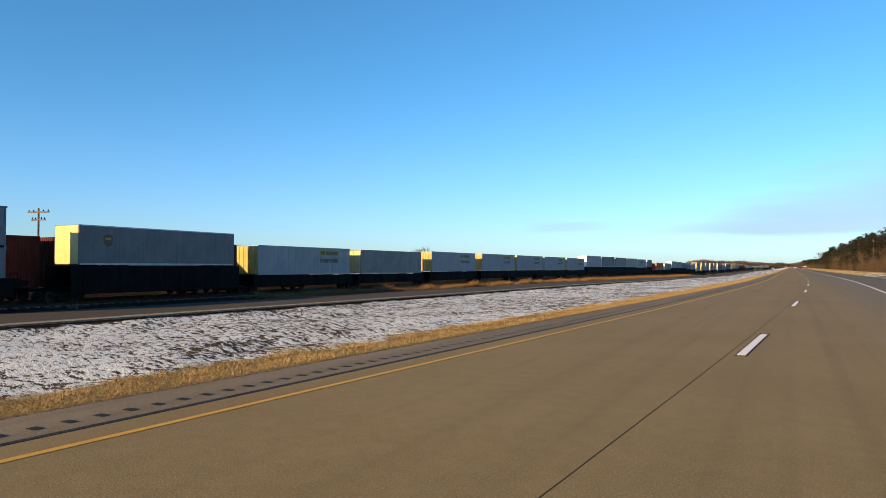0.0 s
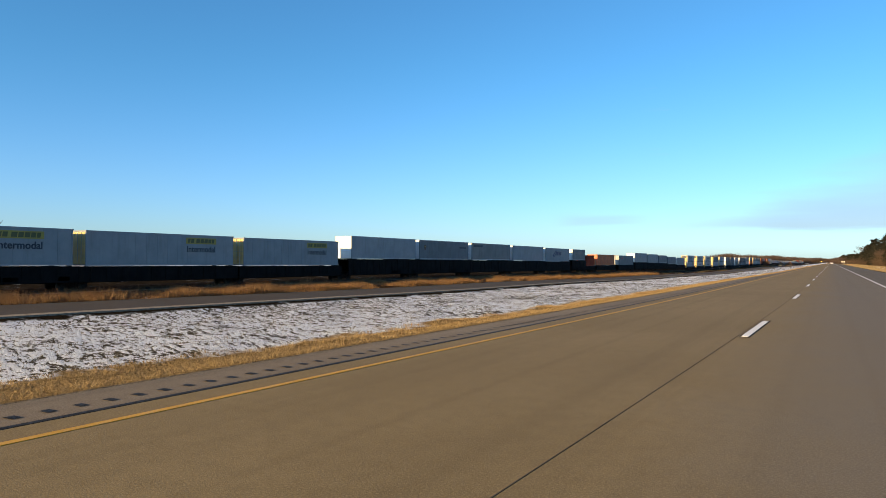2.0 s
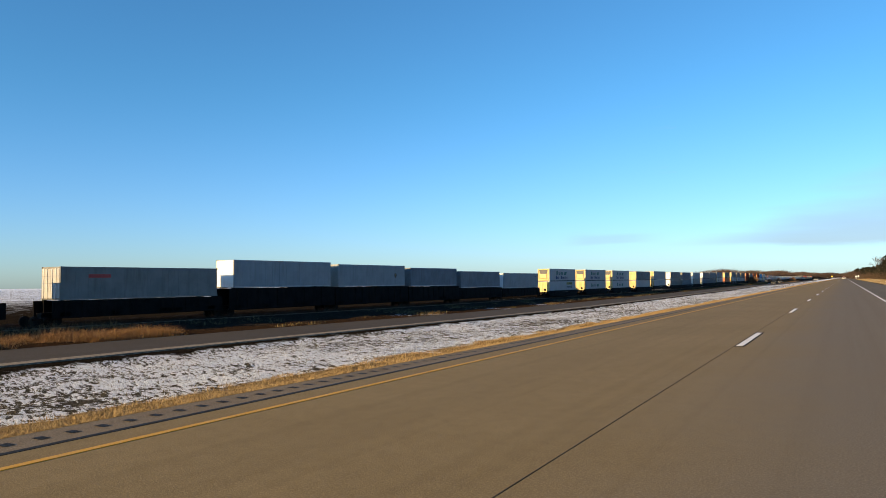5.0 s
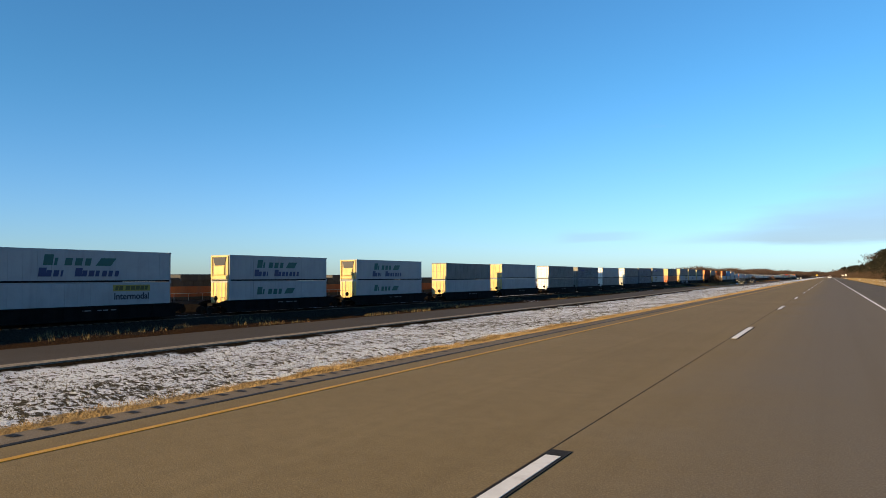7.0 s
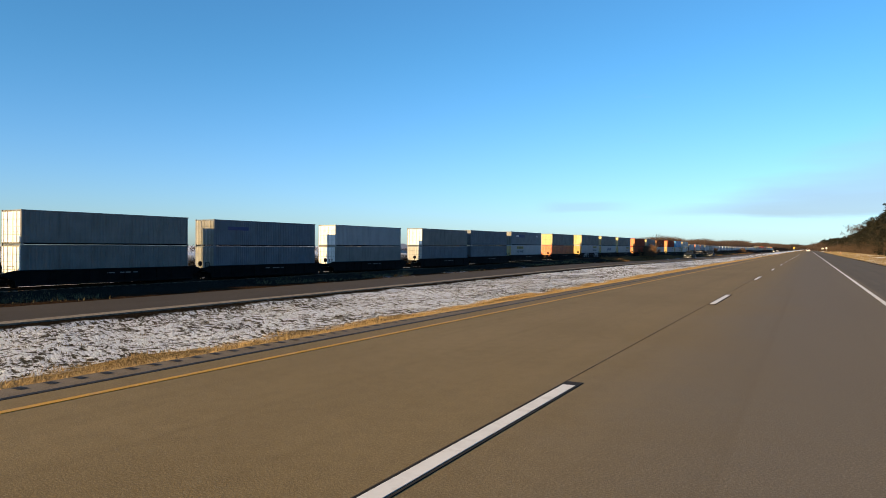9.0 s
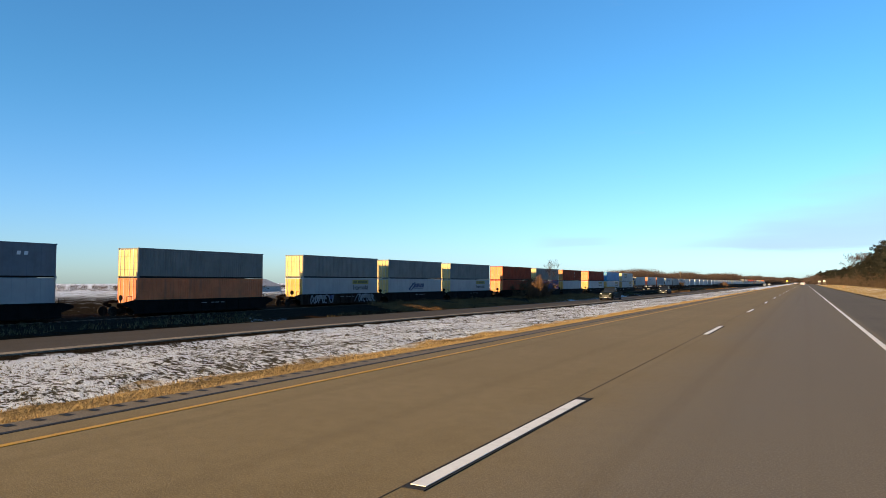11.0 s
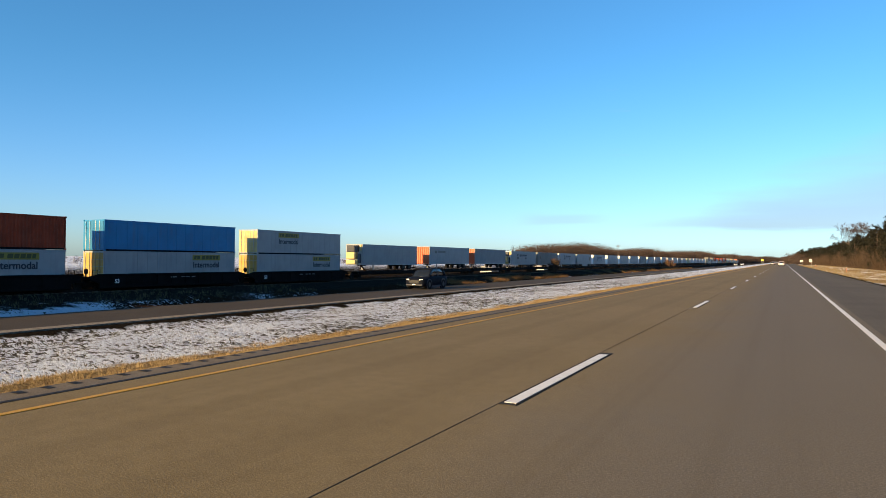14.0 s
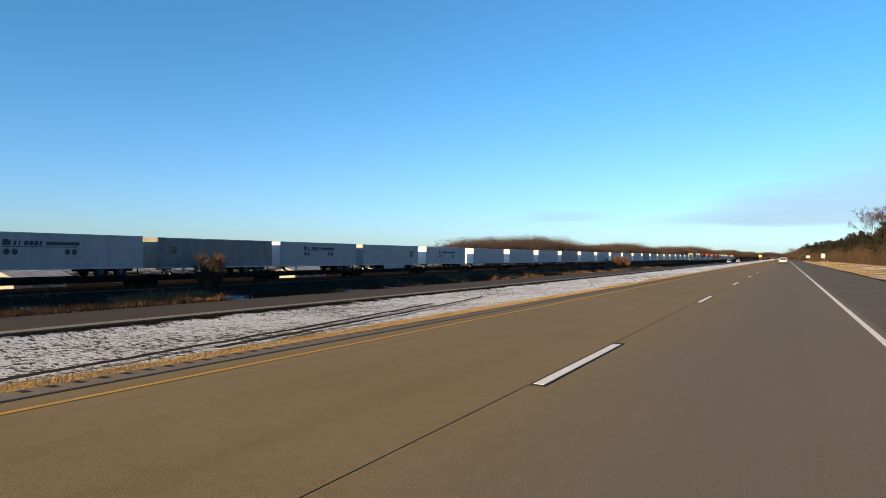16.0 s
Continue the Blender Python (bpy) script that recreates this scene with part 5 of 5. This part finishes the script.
BARE = [(101, 9.0, 0.8, 0.16), (102, 11.0, 0.7, 0.18), (103, 7.5, 0.9, 0.13), (104, 8.5, 0.6, 0.12)]
PINE_H = (9.0, 11.5, 7.5, 12.5)


def canopy(y):
    return lerp_table(((160, 13.5), (430, 14.5), (560, 12.0), (620, 10.6), (700, 10.2), (800, 10.5), (1000, 11.5), (1200, 11.5)), y)


y = 165.0
while y < 1150:
    for row in range(4):
        x = road_x(y) + 21.0 + row * 3.6 + rnd.uniform(-1.3, 1.5) - 8.0 * smooth(760, 1000, y)
        yy = y + rnd.uniform(-2.0, 2.0)
        z = ground_z(x, yy) - 0.05
        spin = rnd.uniform(0, 360)
        if rnd.random() < (0.22, 0.62, 0.78, 0.78)[row]:
            v = rnd.randrange(4)
            sc = canopy(yy) * rnd.uniform(0.72, 1.0) / PINE_H[v]
            pine(v, pose(x, yy, z, 0, 0, spin) @ Matrix.Scale(sc, 4), "dark green pine at the edge of the wood", "wood beside the road")
        else:
            s_ = rnd.choice(BARE)
            sc = canopy(yy) * rnd.uniform(0.45, 0.75) / s_[1]
            bare_tree(f"b{s_[0]}", s_[0], s_[1], s_[2], s_[3], "bare leafless tree at the edge of the wood", pose(x, yy, z, 0, 0, spin) @ Matrix.Scale(sc, 4), "bark_light", group="wood beside the road")
    y += rnd.uniform(3.6, 5.6) if y < 760 else 11.0


def domed_tree(key, seed, h, width, label, m):
    """A tall bare tree whose limbs fan out into a dome of fine twigs."""
    r = random.Random(seed)
    limbs, twigs = [], []
    fork = h * 0.34

    def grow(p, d, length, rad, lev):
        q = p
        for _ in range(3):
            d = (d + Vector((r.gauss(0, 0.10), r.gauss(0, 0.10), 0.05))).normalized()
            nx = q + d * length / 3
            (limbs if lev < 2 else twigs).append((q, nx, rad, rad * 0.85))
            q, rad = nx, rad * 0.85
        if lev == 5:
            return
        for _ in range(3 if lev < 3 else 4):
            out = Vector((r.gauss(0, 1), r.gauss(0, 1), r.gauss(0.15, 0.5))).normalized()
            grow(q if r.random() < 0.5 else p.lerp(q, r.uniform(0.5, 1)), (d + out * 0.85).normalized(), length * r.uniform(0.62, 0.80), max(rad * 0.66, 0.019), lev + 1)
    limbs.append((Vector((0, 0, -0.2)), Vector((0.1, 0, fork)), 0.42, 0.34))
    for i in range(6):
        a = i * math.tau / 6 + r.uniform(-0.3, 0.3)
        tilt = width / h * r.uniform(0.6, 1.6)
        grow(Vector((0.1, 0, fork * r.uniform(0.85, 1.0))), Vector((math.cos(a) * tilt, math.sin(a) * tilt, 1)).normalized(), h * 0.25, 0.17, 0)
    e = thing("bare_tree", m, label, "tree", "wood beside the road")
    part("trunk", mesh_of(f"dome_trunk|{key}", lambda bm: [bar(bm, a, b, c, d, 6) for a, b, c, d in limbs], "bark_light"), e)
    part("crown", mesh_of(f"dome_crown|{key}", lambda bm: [bar(bm, a, b, c, d, 3) for a, b, c, d in twigs], "twig"), e)


domed_tree("tall", 61, 15.6, 13.0, "tall bare tree with a wide domed crown", pose(23.8, 688, 0))

# scrub beside the tracks
def scrub(key, seed, x, y, h, spread, label, n_stem=5, twig="twig_brown"):
    """A thicket of fine upright twigs."""
    e = thing("bush", pose(x, y, ground_z(x, y) - 0.05), label, "bush", "scrub beside the tracks")
    r = random.Random(seed)
    stems, tw = [], []
    for i in range(n_stem):
        a = r.uniform(0, math.tau)
        off = Vector((math.cos(a), math.sin(a) * 1.5, 0)) * r.uniform(0.1, spread)
        q, d = off.copy(), Vector((math.cos(a) * 0.25, math.sin(a) * 0.35, 1)).normalized()
        hh = h * r.uniform(0.65, 1.05)
        nodes_ = [q]
        for k in range(5):
            d = (d + Vector((r.uniform(-0.2, 0.2), r.uniform(-0.2, 0.2), 0))).normalized()
            nx = q + d * hh / 5
            stems.append((q, nx, 0.035 * (1 - k * 0.17), 0.035 * (0.83 - k * 0.17)))
            nodes_.append(nx)
            q = nx
        for k in range(95):
            s = r.uniform(0.12, 1.0)
            j = min(int(s * 5), 4)
            p0 = nodes_[j].lerp(nodes_[j + 1], s * 5 - j)
            for b_ in range(3):
                dd = Vector((r.gauss(0, 0.7), r.gauss(0, 0.8), r.uniform(0.1, 1.0))).normalized()
                ln = hh * r.uniform(0.10, 0.26)
                p1 = p0 + dd * ln
                tw.append((p0, p1, 0.010, 0.006))
                for c_ in range(2):
                    d3 = (dd + Vector((r.gauss(0, 0.6), r.gauss(0, 0.6), r.gauss(0.2, 0.4)))).normalized()
                    p2 = p0.lerp(p1, r.uniform(0.4, 1.0))
                    tw.append((p2, p2 + d3 * ln * r.uniform(0.4, 0.8), 0.007, 0.004))
    for i in range(0, len(stems), 5):
        part("stem", mesh_of(f"bush_stem|{key},{i}", lambda bm: [bar(bm, p, q, c, d, 5) for p, q, c, d in stems[i:i + 5]], "bark"), e)
    part("crown", mesh_of(f"bush_twigs|{key}", lambda bm: [bar(bm, p, q, c, d, 3) for p, q, c, d in tw], twig), e)
    return e


scrub("s1", 21, -24.6, 401.6, 1.9, 1.3, "dense brown leafless bush beside the train", 9)
scrub("s2", 22, -24.6, 404.1, 2.3, 1.1, "dense brown leafless bush beside the train", 8)
scrub("s6", 26, -24.6, 407.4, 2.1, 0.8, "brown leafless bush at the foot of a bare tree", 6)
bare_tree("trackside", 133, 5.2, 0.85, 0.09, "slender bare tree beside the train", pose(-24.5, 408.0, -0.5), group="scrub beside the tracks")
scrub("s3", 23, -25.0, 507.0, 1.75, 0.6, "small dark leafless bush beside the tracks", 6, "twig")
scrub("s4", 24, -24.6, 599.9, 2.0, 1.2, "brown leafless bush beside the tracks", 7)
scrub("s5", 25, -24.6, 606.9, 1.8, 1.2, "brown leafless bush beside the tracks", 7)
bare_tree("rear1", 135, 5.2, 0.7, 0.10, "bare tree behind the train", pose(-45, 82, -0.5), group="trees behind the train")
bare_tree("rear1", 135, 5.2, 0.7, 0.10, "bare tree behind the train", pose(-47, 86, -0.5, 0, 0, 80), group="trees behind the train")

# far wood behind the train: many leafless crowns
def far_wood(name, x0, x1, y0, y1, h, count, seed, label, k=96, size=1.0):
    """Rounded crowns of fine twigs over a thicket of stems."""
    r = np.random.default_rng(seed)
    s = r.random(count)
    base = np.stack((x0 + (x1 - x0) * s + r.normal(size=count) * 4, y0 + (y1 - y0) * s + r.normal(size=count) * 3, np.zeros(count)), 1)
    t = np.clip(s / 0.06, 0, 1)
    hh = h * (0.30 + 0.70 * t * t * (3 - 2 * t)) * (0.74 + 0.28 * r.random(count)) * (0.80 + 0.25 * np.sin(s * 9.0 + seed) ** 2)
    rad = 0.40 * hh + 0.3
    d = r.normal(size=(count, k, 3))
    d *= (0.92 * r.random((count, k)) ** 0.55 / np.linalg.norm(d, axis=2))[:, :, None]
    c = d * np.stack((rad, rad, hh * 0.40), 1)[:, None, :]
    c[:, :, 2] += 0.60 * hh[:, None]
    low = k // 3
    c[:, :low, :2] = r.normal(size=(count, low, 2)) * rad[:, None, None] * 0.6
    c[:, :low, 2] = hh[:, None] * 0.5 * r.random((count, low))
    c += base[:, None, :]
    u_ = r.normal(size=c.shape) * np.array((0.13, 0.13, 0.12)) * min(h / 5.0, 1.3) * size
    w = r.normal(size=c.shape) * 0.09 * size
    vs = np.stack((c - u_, c + u_, c + w), 2).reshape(-1, 3).tolist()
    fs = np.arange(len(vs)).reshape(-1, 3).tolist()
    return tagged(new(name, raw_mesh(name, vs, fs, "wood_twigs")), label, "woodland", kind="stuff")


far_wood("far_wood", -82, -64, 640, 980, 9.6, 2600, 31, "distant brown leafless wood behind the train", 170)
far_wood("far_wood", -66, -40, 960, 1700, 11.0, 2200, 32, "distant brown leafless wood behind the train", size=2.0)
far_wood("far_wood", 16, 12, 880, 1900, 9.0, 900, 35, "distant brown and green wood along the highway", size=2.4)
far_wood("far_wood", -90, 70, 2050, 2070, 15.0, 500, 36, "distant wood closing the view down the highway", size=4.0)
far_wood("far_wood", -120, -95, 240, 620, 1.6, 700, 33, "low brown hedge across the fields")

# ---- poles, signs, sheds ----
def utility_pole(x, y, h):
    e = thing("utility_pole", pose(x, y, -0.5, 0, 0, 12), "wooden utility pole with two crossarms", "pole", "poles behind the train")
    part("pole", mesh_of(f"pole|{h}", lambda bm: cyl(bm, (0, 0, h / 2), "z", 0.09, h, 10, 0.06), "wood_grey"), e)
    for z, w in ((h - 0.25, 0.85), (h - 0.75, 0.55)):
        a = part("crossarm", mesh_of(f"crossarm|{w}", lambda bm: box(bm, -w, w, -0.04, 0.04, -0.05, 0.05, 0.01), "wood_grey"), e, pose(0, 0, z))
        for s in (-0.9, -0.45, 0.45, 0.9):
            part("insulator", mesh_of("insulator", lambda bm: cyl(bm, (0, 0, 0.1), "z", 0.04, 0.12, 8, 0.025), "dark_steel_shaded"), a, pose(s * w, 0, 0))


utility_pole(-45, 30.7, 5.8)
utility_pole(-45, 640, 7.0)


def road_sign(x, y, w, h, z, colour, label, stripes=3, posts_=2):
    e = thing("road_sign", pose(x, y, ground_z(x, y) - 0.05), label, "sign", "signs beside the road")
    for s in ((-w * 0.3, w * 0.3) if posts_ == 2 else (0,)):
        part("post", mesh_of(f"sign_post|{z + h:.2f}", lambda bm: box(bm, -0.03, 0.03, 0.02, 0.08, 0, z + h, 0.005), "galvanised"), e, pose(s, 0, 0))
    b_ = part("panel", mesh_of(f"sign_panel|{w},{h}", lambda bm: box(bm, -w / 2, w / 2, -0.01, 0.015, 0, h, 0.004), colour), e, pose(0, 0, z))
    for i in range(stripes):
        part("writing_bar", mesh_of(f"sign_bar|{w:.2f}", lambda bm: box(bm, -w * 0.36, w * 0.36, -0.016, -0.011, 0, h * 0.1), "logo_black"), b_, pose(0, 0, h * (0.2 + 0.24 * i)))


road_sign(9.6, 650, 0.7, 0.85, 1.7, "sign_white", "white rectangular road sign on posts")
road_sign(9.8, 770, 1.2, 0.8, 1.7, "sign_white", "white rectangular road sign on posts")
road_sign(-6.2, 760, 1.0, 0.8, 2.0, "sign_yellow", "yellow warning sign on the verge", 2)
for y in (560, 690):
    e = thing("delineator_post", pose(12.3, y, ground_z(12.3, y)), "slim orange marker post with pale top in the grass", "marker post", "marker posts")
    part("post", mesh_of("marker_post", lambda bm: cyl(bm, (0, 0, 0.40), "z", 0.05, 0.85, 8), "box_orange"), e)
    part("reflector", mesh_of("marker_top", lambda bm: cyl(bm, (0, 0, 0.90), "z", 0.055, 0.15, 8), "sign_white"), e)


def shed(x, y, w, d, h, colour, label):
    e = thing("shed", pose(x, y, ground_z(x, y) - 0.02), label, "building", "far buildings")
    part("wall", mesh_of(f"shed_wall|{w},{d},{h}", lambda bm: box(bm, -w / 2, w / 2, -d / 2, d / 2, 0, h, 0.02), colour), e)

    def roof(bm):
        v = [bm.verts.new(p) for p in ((-w / 2 - 0.2, -d / 2 - 0.2, h), (w / 2 + 0.2, -d / 2 - 0.2, h), (w / 2 + 0.2, d / 2 + 0.2, h), (-w / 2 - 0.2, d / 2 + 0.2, h), (0, -d / 2 - 0.2, h + w * 0.16), (0, d / 2 + 0.2, h + w * 0.16))]
        for q in ((0, 1, 4), (3, 5, 2), (0, 4, 5, 3), (1, 2, 5, 4), (0, 3, 2, 1)):
            bm.faces.new([v[i] for i in q])
    part("roof", mesh_of(f"shed_roof|{w},{d},{h}", roof, "roof_grey"), e)
    part("door", mesh_of(f"shed_door|{h}", lambda bm: box(bm, w / 2, w / 2 + 0.03, -0.4, 0.4, 0, h * 0.75), "box_grey"), e)
    for yy in (-d * 0.33, d * 0.33):
        part("window", mesh_of("shed_window", lambda bm: box(bm, 0, 0.03, -0.2, 0.2, 0, 0.25), "car_glass"), e, pose(w / 2, yy, h * 0.45))


shed(-31.6, 501.8, 1.6, 2.7, 0.75, "box_white", "low white metal shed across the tracks")
shed(-31.6, 523.4, 1.6, 3.9, 0.70, "box_white", "low white metal shed across the tracks")
shed(-110, 440, 10, 26, 1.3, "box_white", "long low white shed across the fields")

# ---- vehicles ----
def loft(bm, sections):
    """Skin closed rings of equal size; caps both ends."""
    rings = [[bm.verts.new(p) for p in s] for s in sections]
    k = len(rings[0])
    for a, b in zip(rings, rings[1:]):
        for i in range(k):
            bm.faces.new((a[i], a[(i + 1) % k], b[(i + 1) % k], b[i]))
    bm.faces.new(rings[0][::-1])
    bm.faces.new(rings[-1])


def shell(y, w, z0, z1):
    """A car-body section with rounded sills, bulging doors and soft shoulders."""
    h = z1 - z0
    half = [(w * 0.80, z0), (w * 0.95, z0 + h * 0.06), (w * 0.985, z0 + h * 0.25), (w, z0 + h * 0.50), (w * 0.985, z0 + h * 0.74), (w * 0.94, z0 + h * 0.90), (w * 0.84, z0 + h * 0.985), (w * 0.40, z1)]
    return [(x, y, z) for x, z in half] + [(-x, y, z) for x, z in reversed(half)]


def vehicle(kind, m, paint_, label, group="vehicles"):
    """A car that faces local -y, wheels on z = 0."""
    e = thing("pickup_truck" if kind == "pickup" else "car", m, label, "truck" if kind == "pickup" else "car", group)
    L, w, belt, top, r_w = {"suv": (4.4, 0.93, 1.07, 1.71, 0.39), "sedan": (4.7, 0.91, 0.90, 1.44, 0.33), "pickup": (5.7, 0.98, 1.14, 1.86, 0.39)}[kind]
    f, k = -L / 2, L / 2
    nose = belt * {"suv": 0.90, "sedan": 0.84, "pickup": 0.93}[kind]
    body = [shell(f, w * 0.74, 0.40, nose * 0.80), shell(f + 0.07, w * 0.87, 0.30, nose * 0.90), shell(f + 0.25, w * 0.95, 0.24, nose * 0.97), shell(f + 0.7, w, 0.22, nose * 1.02), shell(f + 1.25, w, 0.22, belt * 0.97), shell(f + 1.6, w, 0.22, belt),
            shell(0.3, w, 0.22, belt), shell(k - 1.3, w, 0.22, belt * 1.01), shell(k - 0.5, w * 0.99, 0.24, belt * 1.01), shell(k - 0.15, w * 0.95, 0.30, belt * 0.98), shell(k - 0.03, w * 0.88, 0.38, belt * 0.90), shell(k, w * 0.80, 0.46, belt * 0.82)]
    part("body", mesh_of(f"car_body|{kind}", lambda bm: loft(bm, body), paint_, True), e)
    g0, g1, g2, g3 = {"suv": (-1.10, -0.40, 1.55, 2.02), "sedan": (-1.25, -0.25, 0.85, 1.80), "pickup": (-1.05, -0.30, 0.80, 1.05)}[kind]

    def cab_at(y, z, ww):
        return shell(y, ww, belt - 0.12, z)
    mid = (g1 + g2) / 2
    cab = [cab_at(g0, belt + 0.01, w * 0.86), cab_at(g0 + (g1 - g0) * 0.5, belt + (top - belt) * 0.56, w * 0.83), cab_at(g1, top - 0.06, w * 0.79), cab_at(g1 + 0.3, top - 0.03, w * 0.79), cab_at(mid, top - 0.02, w * 0.79), cab_at(g2, top - 0.06, w * 0.78), cab_at(g3, belt + 0.01, w * 0.85)]
    part("cabin_glass", mesh_of(f"car_cab|{kind}", lambda bm: loft(bm, cab), "car_glass", True), e)
    roof = [shell(g1 - 0.10, w * 0.68, top - 0.12, top - 0.055), shell(g1 + 0.25, w * 0.71, top - 0.10, top - 0.012), shell(mid, w * 0.72, top - 0.10, top), shell(g2 - 0.1, w * 0.71, top - 0.11, top - 0.025), shell(g2 + 0.12, w * 0.68, top - 0.14, top - 0.07)]
    part("roof", mesh_of(f"car_roof|{kind}", lambda bm: loft(bm, roof), paint_, True), e)
    for s in (-1, 1):
        part("pillar", mesh_of(f"car_pillar_front|{kind},{s}", lambda bm: bar(bm, (s * w * 0.82, g0, belt), (s * w * 0.71, g1, top - 0.05), 0.042), paint_), e)
        part("pillar", mesh_of(f"car_pillar_mid|{kind},{s}", lambda bm: bar(bm, (s * w * 0.82, mid - 0.1, belt - 0.02), (s * w * 0.73, mid - 0.1, top - 0.06), 0.045), "logo_black"), e)
        part("pillar", mesh_of(f"car_pillar_rear|{kind},{s}", lambda bm: bar(bm, (s * w * 0.82, g3 - 0.12, belt), (s * w * 0.70, g2 - 0.1, top - 0.06), 0.085), paint_), e)
        part("sill", mesh_of(f"car_sill|{kind}", lambda bm: box(bm, -0.02, 0.02, f + 1.35, k - 1.4, 0.20, 0.32, 0.01), "logo_black"), e, pose(s * w * 0.955, 0, 0))
        for yy in (-0.25, 0.75):
            part("door_handle", mesh_of("car_door_handle", lambda bm: box(bm, -0.02, 0.02, -0.09, 0.09, -0.015, 0.015, 0.006), paint_), e, pose(s * w * 0.985, yy + 0.1, belt * 0.84))
    if kind == "pickup":
        part("bed", mesh_of("car_bed", lambda bm: [box(bm, -w, -w + 0.08, 1.12, k - 0.02, 0.7, belt + 0.10, 0.02), box(bm, w - 0.08, w, 1.12, k - 0.02, 0.7, belt + 0.10, 0.02), box(bm, -w, w, k - 0.08, k, 0.7, belt + 0.10, 0.02), box(bm, -w, w, 1.10, 1.18, 0.7, belt + 0.10, 0.02)], paint_), e)
    if kind == "suv":
        for s in (-1, 1):
            part("roof_rail", mesh_of("roof_rail", lambda bm: bar(bm, (0, -0.2, top + 0.02), (0, 1.35, top + 0.02), 0.018), "logo_black"), e, pose(s * w * 0.62, 0, 0))
    part("grille", mesh_of(f"car_grille|{kind}", lambda bm: [box(bm, -w * 0.48, w * 0.48, f - 0.015, f + 0.05, 0.50 + i * 0.065, 0.535 + i * 0.065) for i in range(4)], "logo_black"), e)
    part("bumper", mesh_of(f"car_bumper|{kind}", lambda bm: box(bm, -w * 0.82, w * 0.82, f - 0.03, f + 0.1, 0.30, 0.44, 0.03), "logo_black"), e)
    part("bumper", mesh_of(f"car_bumper_rear|{kind}", lambda bm: box(bm, -w * 0.84, w * 0.84, k - 0.1, k + 0.03, 0.36, 0.50, 0.03), "logo_black"), e)
    for s in (-1, 1):
        part("headlight", mesh_of(f"headlight|{kind}", lambda bm: box(bm, -0.16, 0.16, -0.04, 0.12, 0, 0.12, 0.02), "lamp_clear"), e, pose(s * w * 0.66, f + 0.06, nose * 0.76, 0, 0, s * 16))
        part("tail_light", mesh_of(f"tail_light|{kind}", lambda bm: box(bm, -0.12, 0.12, -0.06, 0.03, 0, 0.20, 0.02), "lamp_red"), e, pose(s * w * 0.74, k - 0.03, belt * 0.70))
        part("mirror", mesh_of("mirror", lambda bm: box(bm, -0.1, 0.1, -0.05, 0.05, 0, 0.13, 0.03), paint_), e, pose(s * (w + 0.02), g0 + 0.38, belt))
        for y in (f + 0.92, k - 0.98):
            part("wheel_arch", mesh_of(f"wheel_arch|{r_w}", lambda bm: cyl(bm, (0, 0, 0), "x", r_w * 1.17, 0.05, 24), "logo_black"), e, pose(s * (w - 0.012), y, r_w * 1.04))
            road_wheel(e, s * (w - 0.085), y, r_w, 0.20, s < 0)
    part("plate_bar", mesh_of("plate_bar", lambda bm: box(bm, -0.15, 0.15, -0.06, -0.045, 0.36, 0.44), "sign_white"), e, pose(0, f + 0.01, 0))
    return e


VS = Matrix.Scale(0.87, 4)
vehicle("suv", pose(-20.9, 464.3, far_road_z(464.3) + 0.012) @ VS, "paint_navy", "dark blue sport utility car on the side road")
vehicle("pickup", pose(-19.2, 416.6, far_road_z(416.6) + 0.012) @ VS, "paint_olive", "dark olive pickup truck on the side road")
vehicle("sedan", pose(1.75, 668.0, 0.0, 0, 0, 180), "paint_white_and_sunlit", "white car ahead on the highway")
vehicle("sedan", pose(-2.0, 760.0, 0.0, 0, 0, 180), "paint_silver", "silver car far ahead on the highway")
vehicle("suv", pose(1.75, 880.0, 0.0, 0, 0, 180), "paint_red", "red car far ahead on the highway")
vehicle("suv", pose(-19.0, 790.0, far_road_z(790.0) + 0.012) @ VS, "paint_silver", "silver car far down the side road")
vehicle("sedan", pose(-19.0, 850.0, far_road_z(850.0) + 0.012) @ VS, "paint_white_and_sunlit", "white car far down the side road")
